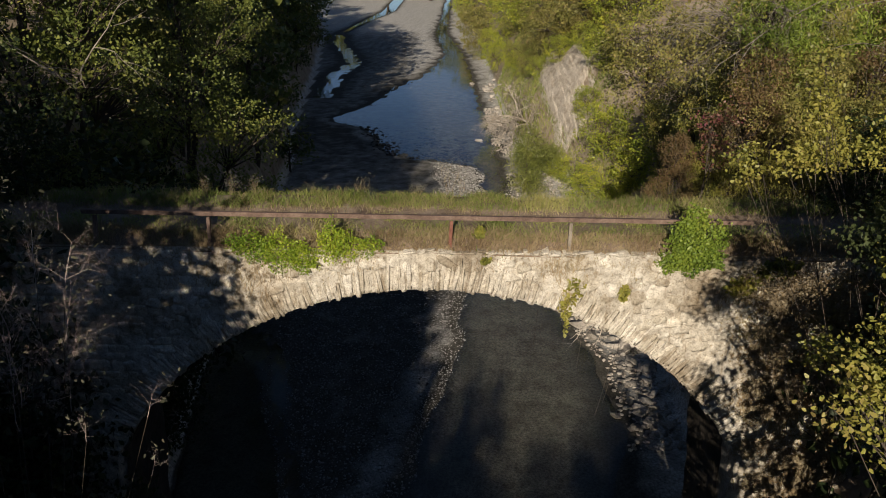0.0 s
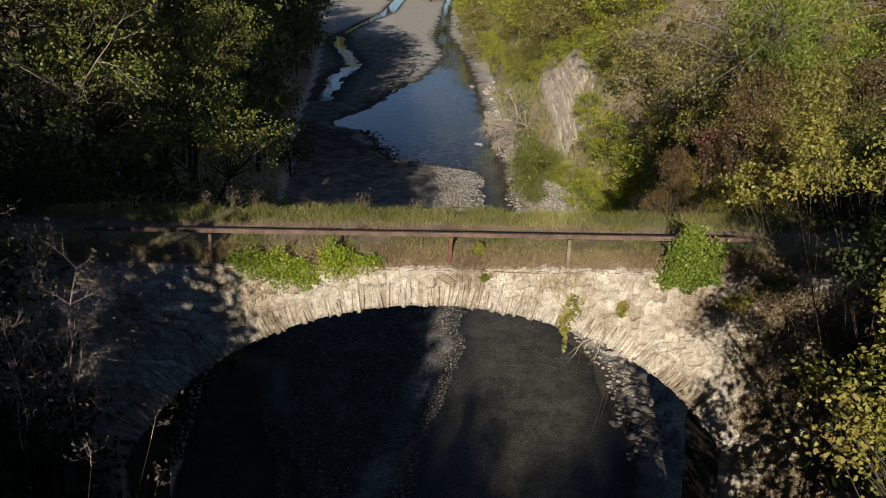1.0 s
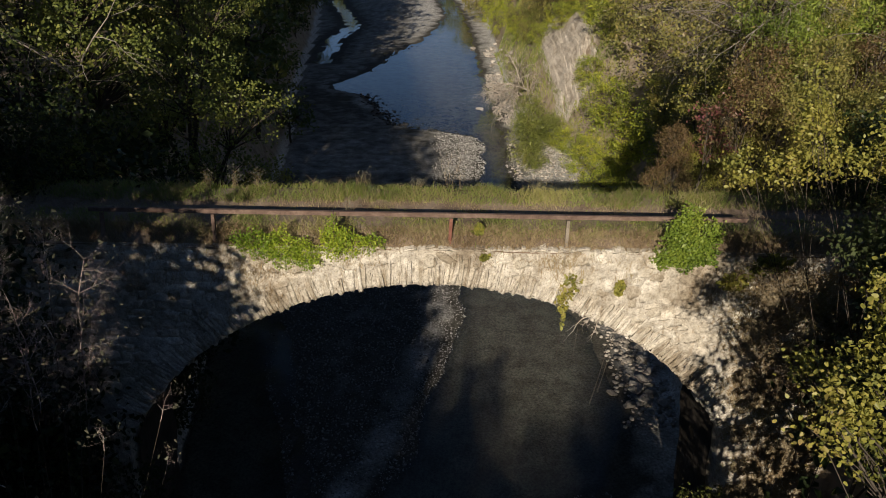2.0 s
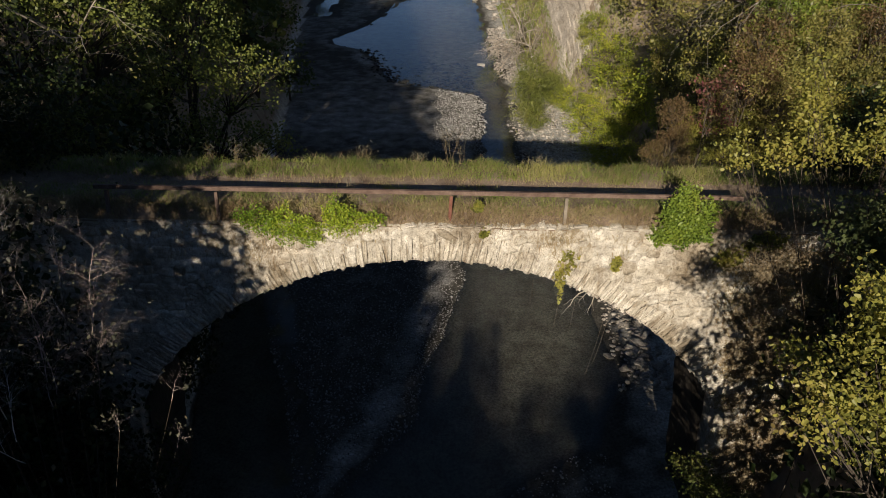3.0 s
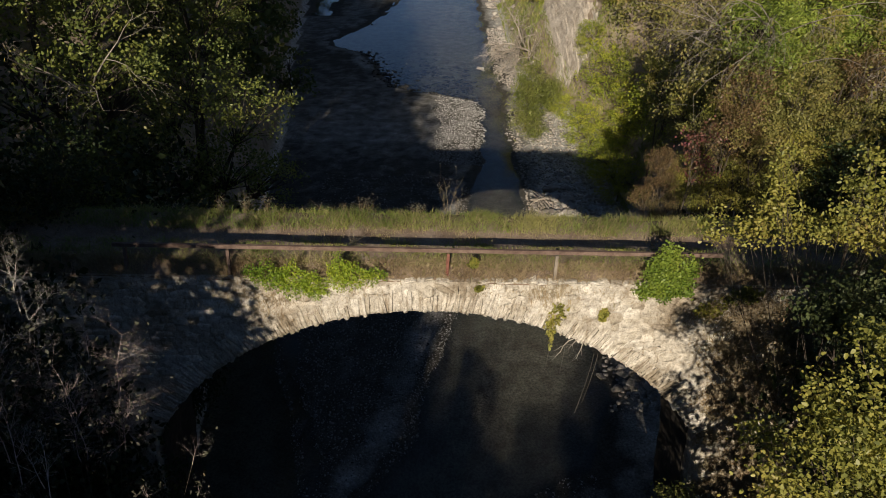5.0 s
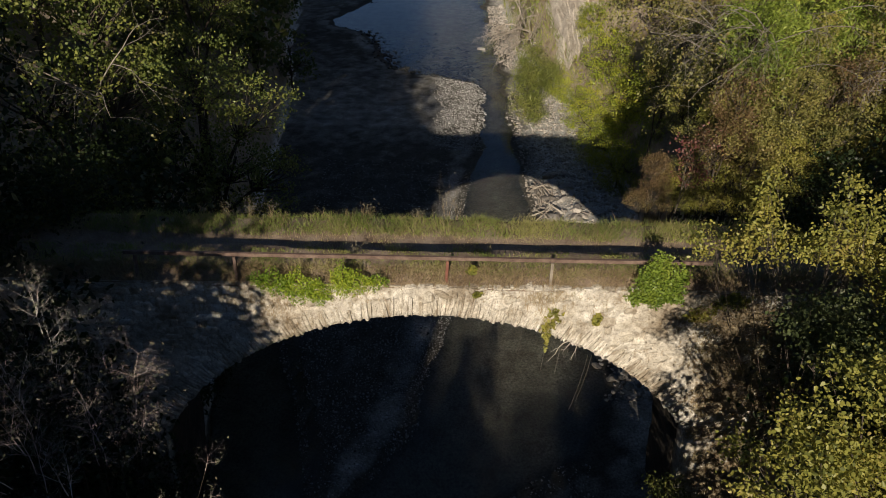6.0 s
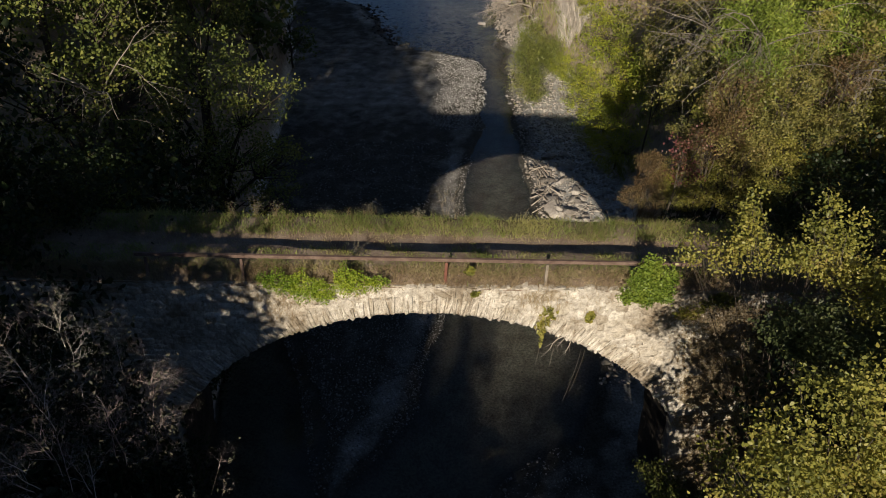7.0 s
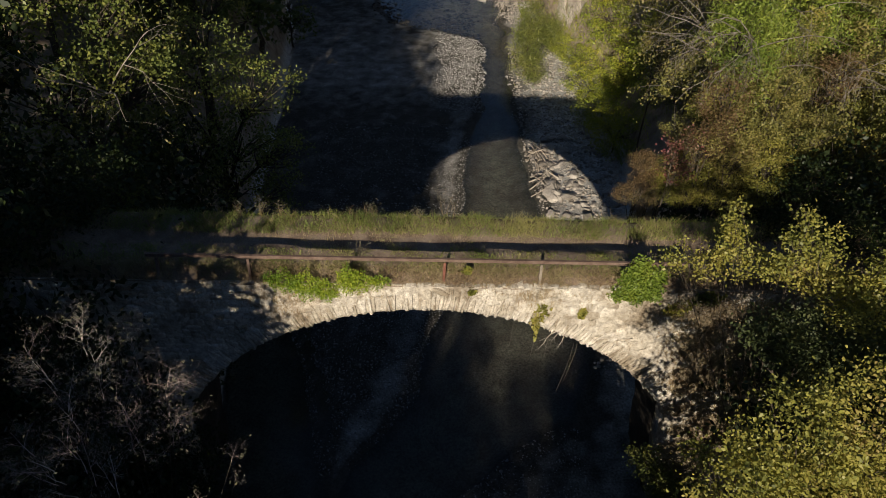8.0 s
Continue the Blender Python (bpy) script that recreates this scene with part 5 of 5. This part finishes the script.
def face_tufts(spots, seed, low=-0.05, width=0.007):
    """Dry tufts that hang from the joints of the stone face."""
    g = np.random.default_rng(seed)
    xs, zs = [], []
    for x, z, r, n in spots:
        xs.append(g.normal(x, r, n))
        zs.append(g.normal(z, r * 0.5, n))
    x, z = np.concatenate(xs), np.minimum(np.concatenate(zs), 12.0)
    return blades("wall_tufts", "dry brown tufts growing from the stone face", x, np.full(len(x), -0.03), z, g.uniform(low, 0.24 + low, len(x)), 1.0, width, DRY_GRASS, seed=seed)


face_tufts([(3.2, 11.75, 0.3, 320), (2.9, 11.4, 0.25, 120), (-4.6, 11.5, 0.6, 420), (-3.2, 11.6, 0.5, 300), (-6.2, 11.7, 0.6, 420), (-2.4, 11.75, 0.5, 260), (1.4, 11.85, 0.5, 200), (7.4, 11.0, 0.6, 300), (8.6, 10.2, 0.7, 320), (0.9, 11.6, 0.2, 60), (5.2, 11.75, 0.6, 200), (9.2, 11.6, 0.8, 400), (-8, 11.5, 0.8, 300)], 97)
face_tufts([(2.7, 11.7, 0.22, 160), (2.9, 11.3, 0.25, 200), (3.2, 10.9, 0.2, 90), (-4.9, 11.3, 0.35, 200), (-5.8, 11.2, 0.4, 240), (-5.2, 10.7, 0.4, 160), (7.6, 11.0, 0.5, 200), (4.4, 11.6, 0.5, 80)], 197, -0.26)


g_ft = np.random.default_rng(311)
face_tufts([(8.0 + 3.6 * u, 2.0 + 9.6 * v, 0.35, 210) for u, v in g_ft.random((190, 2)) if 2.0 + 9.6 * v > 8.6 - 12.0 * u], 312, -0.12, 0.014)


def leaf_patch(name, label, category, blobs, leaf, mat, seed, stems=0, narrow=0.4):
    """A vine: leaves packed on the faces of a few soft mounds, each blob: middle, half sizes, number."""
    g = np.random.default_rng(seed)
    pts = []
    for cx, cy, cz, rx, ry, rz, n in blobs:
        n = int(n * 2.9)
        d = unit(g.normal(size=(n, 3)))
        d[:, 1] = -np.abs(d[:, 1])
        r = g.uniform(0.5, 1.1, n)[:, None] * (1 + 0.35 * wave(d[:, :1] * 4, d[:, 2:] * 4, 1, seed))
        pts.append(np.array([cx, cy, cz]) + d * r * np.array([rx, ry, rz]))
    pts = np.concatenate(pts)
    ob = holder(name, label, category)
    v, f = leaf_faces(pts, leaf, 0.3, narrow, g)
    part("leaves", mesh_np("leaves", v, f), mat, ob)
    for p in pts[:: max(1, len(pts) // stems)][:stems] if stems else ():
        root = np.array([p[0] + g.normal(0, 0.1), 0.25, 12.1])
        part("stem", mesh_np("stem", *tubes([(*root, *p, 0.012, 0.005)], 4)), BARK, ob)
    return ob


leaf_patch("vine", "bright yellow-green vine hanging over the bridge edge", "vine",
           [(-5.0, 0.1, 12.05, 0.55, 0.35, 0.42, 420), (-4.3, 0.05, 11.95, 0.6, 0.4, 0.5, 620), (-3.7, 0.0, 11.8, 0.42, 0.35, 0.42, 360), (-3.0, 0.1, 12.2, 0.38, 0.35, 0.55, 460), (-2.6, 0.1, 12.05, 0.5, 0.3, 0.4, 380), (-2.0, 0.1, 12.1, 0.32, 0.25, 0.25, 150), (-5.5, 0.15, 12.1, 0.3, 0.25, 0.25, 100)], 0.056, BRIGHT_VINE, 98, 16, 0.36)
leaf_patch("ivy_bush", "dense bright green ivy bush over the bridge edge", "vine",
           [(6.0, 0.05, 12.4, 0.5, 0.42, 0.5, 700), (6.35, 0.0, 12.0, 0.6, 0.42, 0.45, 700), (5.7, -0.02, 11.85, 0.4, 0.3, 0.3, 260), (6.1, 0.1, 12.95, 0.36, 0.3, 0.35, 260), (6.75, 0.1, 12.5, 0.3, 0.3, 0.4, 160)], 0.07, FRESH, 99, 16)
leaf_patch("ivy", "thin ivy creeping down the stone face", "vine",
           [(3.25, -0.03, 11.0, 0.25, 0.1, 0.4, 35), (3.1, -0.05, 10.45, 0.2, 0.1, 0.35, 35), (3.12, -0.06, 9.9, 0.07, 0.07, 0.4, 12), (4.55, -0.03, 10.9, 0.15, 0.08, 0.25, 50), (7.6, -0.05, 11.2, 0.4, 0.12, 0.3, 160), (8.4, -0.05, 11.7, 0.5, 0.15, 0.3, 160), (0.9, -0.03, 11.75, 0.15, 0.08, 0.1, 30), (0.75, 0.3, 12.4, 0.15, 0.1, 0.18, 60)], 0.10, YELLOW_GREEN, 100)
g_cr = np.random.default_rng(321)
leaf_patch("dry_creeper", "brown withered creeper over the end of the stone face", "vine",
           [(8.3 + 2.8 * u, -0.04, 1.6 + 9.8 * v, 0.45, 0.12, 0.4, 100) for u, v in g_cr.random((62, 2)) if 1.6 + 9.8 * v > 8.4 - 22.0 * u], 0.075, DRY_LEAF, 322, 14)
strands = holder("hanging_vines", "thin bare vine strands hanging from the arch", "vine", m=pose(0, 0, 10))
for x, z0, z1, sway in ((2.36, 10.35, 9.25, -0.05), (3.15, 10.1, 8.7, -0.08), (3.6, 9.9, 8.6, -0.06), (4.5, 9.4, 6.95, -0.3), (4.62, 9.4, 7.4, -0.25)):
    segs, p = [], np.array([x, 0.02, z0 - 10])
    for i in range(8):
        q = np.array([x + sway * ((i + 1) / 8) ** 1.5, 0.02 - 0.03 * i / 8, z0 + (z1 - z0) * (i + 1) / 8 - 10])
        segs.append((*p, *q, 0.006, 0.005))
        p = q
    part("strand", mesh_np("strand", *tubes(segs, 4)), BARK, strands)
roots = shrub_of_stems("arch_roots", "bare pale roots sticking out of the arch edge", "root", [((0, 0, 0), (-0.8, -0.4, -0.3), 0.8, 0.025), ((0.1, 0, 0), (-0.6, -0.5, -0.1), 0.6, 0.02), ((0.3, 0, 0), (-0.2, -0.4, -0.8), 0.7, 0.02)], 0.05, 10, PALE_LEAF, DRIFTWOOD, 46, depth=1)
roots.location = (3.85, 0.05, 9.95)
g_dry = np.random.default_rng(301)
for x, z in ((8.3, 11.3), (8.9, 10.6), (9.4, 9.7), (8.6, 9.3), (9.9, 10.7), (9.2, 8.4), (10.2, 9.2), (9.8, 7.6), (8.0, 11.7), (9.2, 11.6), (10.6, 8.2)):
    dry_weed = shrub_of_stems("dry_weed", "dry tan weeds hanging from the stone face", "weed", [((g_dry.normal(0, 0.12), 0, g_dry.normal(0, 0.08)), (g_dry.normal(0, 0.5), -0.6, g_dry.normal(0.35, 0.3)), g_dry.uniform(0.4, 0.8), 0.008) for _ in range(6)], 0.07, 190, DRY_GRASS, DRIFTWOOD, int(x * 100), depth=1, droop=0.6, kids=4, spread=0.07)
    dry_weed.location = (x, 0.02, z)
weed_rows = [(-2.55, 2.95, 0.55, 12), (-6.3, 3.0, 0.6, 10), (-5.6, 2.9, 0.5, 8), (0.05, 3.1, 1.1, 4), (0.35, 3.05, 0.8, 3), (-0.9, 2.9, 0.4, 10), (2.6, 3.0, 0.35, 8), (-2.75, 0.9, 0.55, 10), (-7.0, 2.8, 0.5, 8)]
for x, y, h, n in weed_rows:
    g_w = np.random.default_rng(int(abs(x) * 100) + 5)
    weed = shrub_of_stems("tall_weed", "tall dry weed with pale seed heads on the bridge", "weed", [((g_w.normal(0, 0.05), g_w.normal(0, 0.05), 0), (g_w.normal(0, 0.2), g_w.normal(0, 0.2), 1), h * g_w.uniform(0.6, 1.1), 0.006) for _ in range(n)], 0.04, 12 * n, PALE_LEAF, DRY_GRASS, 110 + n, depth=1, kids=3, spread=0.02)
    weed.location = (x, y, float(deck_height(x, y)) - 0.02)


# ---- facing stones of the bridge ----
def block_mesh(name, seed, n=4, worn=0.09, corner_in=0.72):
    """A rough stone with a lumpy front towards -y and worn edges: one unit wide, deep and high."""
    g = np.random.default_rng(seed)
    k = np.linspace(-0.5, 0.5, n)
    U, W = np.meshgrid(k, k)
    rim = np.maximum(np.abs(U), np.abs(W)) > 0.49
    Y = -0.5 + np.where(rim, g.uniform(0.4 * worn, 1.4 * worn, U.shape), g.uniform(0.0, worn, U.shape))
    corner = (np.abs(U) > 0.49) & (np.abs(W) > 0.49)
    pull = np.where(corner, g.uniform(corner_in, 0.98, U.shape), g.uniform(0.5 + corner_in / 2, 1.05, U.shape))
    front = np.stack([U * pull, Y, W * pull], axis=-1).reshape(-1, 3)
    i = np.arange(n * n).reshape(n, n)
    quads = np.stack([i[:-1, :-1], i[:-1, 1:], i[1:, 1:], i[1:, :-1]], axis=-1).reshape(-1, 4).tolist()
    loop = list(i[0, :]) + list(i[1:, -1]) + list(i[-1, :-1][::-1]) + list(i[1:-1, 0][::-1])
    back = front[loop].copy()
    back[:, 1] = 0.5
    m0 = n * n
    L = len(loop)
    for a in range(L):
        b = (a + 1) % L
        quads.append([loop[b], loop[a], m0 + a, m0 + b])
    me = mesh_np(name, np.concatenate([front, back]), quads)
    me.materials.append(STONE)
    return me


vous = [block_mesh("voussoir", 200 + k, 6, 0.11, 0.90) for k in range(8)]
blocks = [block_mesh("stone", 220 + k, 5, 0.17, 0.66) for k in range(8)]
g_st = np.random.default_rng(231)
a, a_end = math.asin((LEFT_END - CX) / R), math.asin((RIGHT_END - CX) / R)
while a < a_end:
    w = g_st.uniform(0.04, 0.125) / R
    mid, long_ = a + w / 2, g_st.uniform(0.42, 0.95)
    jut = g_st.normal(0.0, 0.022) + (0.05 if g_st.random() < 0.14 else 0.0)
    rad = R - jut + long_ / 2
    ob = new("voussoir", vous[int(g_st.integers(0, 8))])
    ob.parent = bridge
    ob.matrix_basis = pose(CX + rad * math.sin(mid), 0.25 - g_st.uniform(0.0, 0.06), CZ + rad * math.cos(mid), g_st.normal(0, 2.5), math.degrees(mid) + g_st.normal(1.5, 3.2), g_st.normal(0, 10)) @ Matrix.Diagonal((w * R * 1.35, 0.5, long_, 1))
    a += w

placed = []
z = 2.0
while z < 12.1:
    h = g_st.uniform(0.16, 0.36)
    x = -13.0 + g_st.uniform(0, 0.4)
    while x < 13.5:
        w = h * g_st.uniform(0.8, 2.8)
        cx, cz = x + w / 2, z + h / 2
        inner = math.hypot(cx - CX, cz - CZ) < R + 0.62 if cz > 7.2 else -10.3 < cx < 8.6 + (7.2 - cz) * 0.1
        if not inner and cz + h / 2 < 11.93:
            placed.append((cx, cz, w, h))
        x += w + 0.012
    z += h + 0.012
x = -1.2
while x < 5.6:
    w, h = g_st.uniform(0.12, 0.42), g_st.uniform(0.05, 0.11)
    ob = new("cap_stone", blocks[int(g_st.integers(0, 8))])
    ob.parent = bridge
    ob.matrix_basis = pose(x + w / 2, 0.13 - g_st.uniform(0, 0.05), 11.925 + g_st.uniform(0, 0.06), g_st.normal(0, 8), g_st.normal(0, 9), g_st.normal(0, 6)) @ Matrix.Diagonal((w, 0.34, h, 1))
    x += w * g_st.uniform(0.7, 1.3)


def crust_mesh():
    """Remnants of lime render, thin and uneven, that the stones stand through."""
    step = 0.055
    X, Z = np.meshgrid(np.arange(-9.5, 10.5, step), np.arange(6.5, 11.95, step))
    Y = 0.026 + 0.034 * wave(X, Z, 0.33, 12) + 0.018 * wave(X, Z, 0.11, 13) + 0.012 * wave(X, Z, 0.05, 14) + 0.03 * wave(X, Z, 1.3, 15)
    ring = np.hypot(X - CX, Z - CZ)
    Y = Y - 0.004
    band = np.clip((R + 0.62 + 0.14 * wave(X, Z, 0.5, 16) - ring) * 8, 0, 1)
    Y = Y * (1 - band) + band * (0.03 + 0.008 * wave(X, Z, 0.13, 17) + 0.004 * wave(X, Z, 0.05, 14))
    ok = ring > R + 0.05 + 0.05 * wave(X, Z, 0.21, 18)
    i = np.arange(X.size).reshape(X.shape)
    q = np.stack([i[:-1, :-1], i[:-1, 1:], i[1:, 1:], i[1:, :-1]], axis=-1)
    keep = ok[:-1, :-1] & ok[:-1, 1:] & ok[1:, 1:] & ok[1:, :-1]
    return mesh_np("lime_render", np.stack([X, Y, Z], axis=-1).reshape(-1, 3), q[keep])


part("lime_render", crust_mesh(), MORTAR, bridge, "worn pale lime render over the stones")
near = sorted(placed, key=lambda r: abs(r[0] - 3.0) * 0.6 + abs(r[1] - 10.8) * 1.6)
for cx, cz, w, h in near[:300]:
    ob = new("stone", blocks[int(g_st.integers(0, 8))])
    ob.parent = bridge
    ob.matrix_basis = pose(cx, 0.155 - g_st.uniform(0, 0.055), cz + g_st.normal(0, 0.08), g_st.normal(0, 5), g_st.normal(0, 13.0), g_st.normal(0, 6)) @ Matrix.Diagonal((w * g_st.uniform(0.85, 1.3), 0.34, h * g_st.uniform(0.85, 1.6), 1))
shapes = []
for me in blocks:
    co = np.zeros(len(me.vertices) * 3, dtype=np.float32)
    me.vertices.foreach_get("co", co)
    shapes.append((co.reshape(-1, 3), np.array([list(p.vertices) for p in me.polygons])))
all_v, all_q, count = [], [], 0
for cx, cz, w, h in near[300:]:
    v, q = shapes[int(g_st.integers(0, 8))]
    all_v.append(v * np.array([w, 0.34, h]) + np.array([cx, 0.17 - g_st.uniform(0, 0.06), cz]))
    all_q.append(q + count)
    count += len(v)
rubble = part("rubble_facing", mesh_np("rubble_facing", np.concatenate(all_v), np.concatenate(all_q)), STONE, bridge, "rough pale rubble stones in shade")
tagged(rubble, kind="stuff")
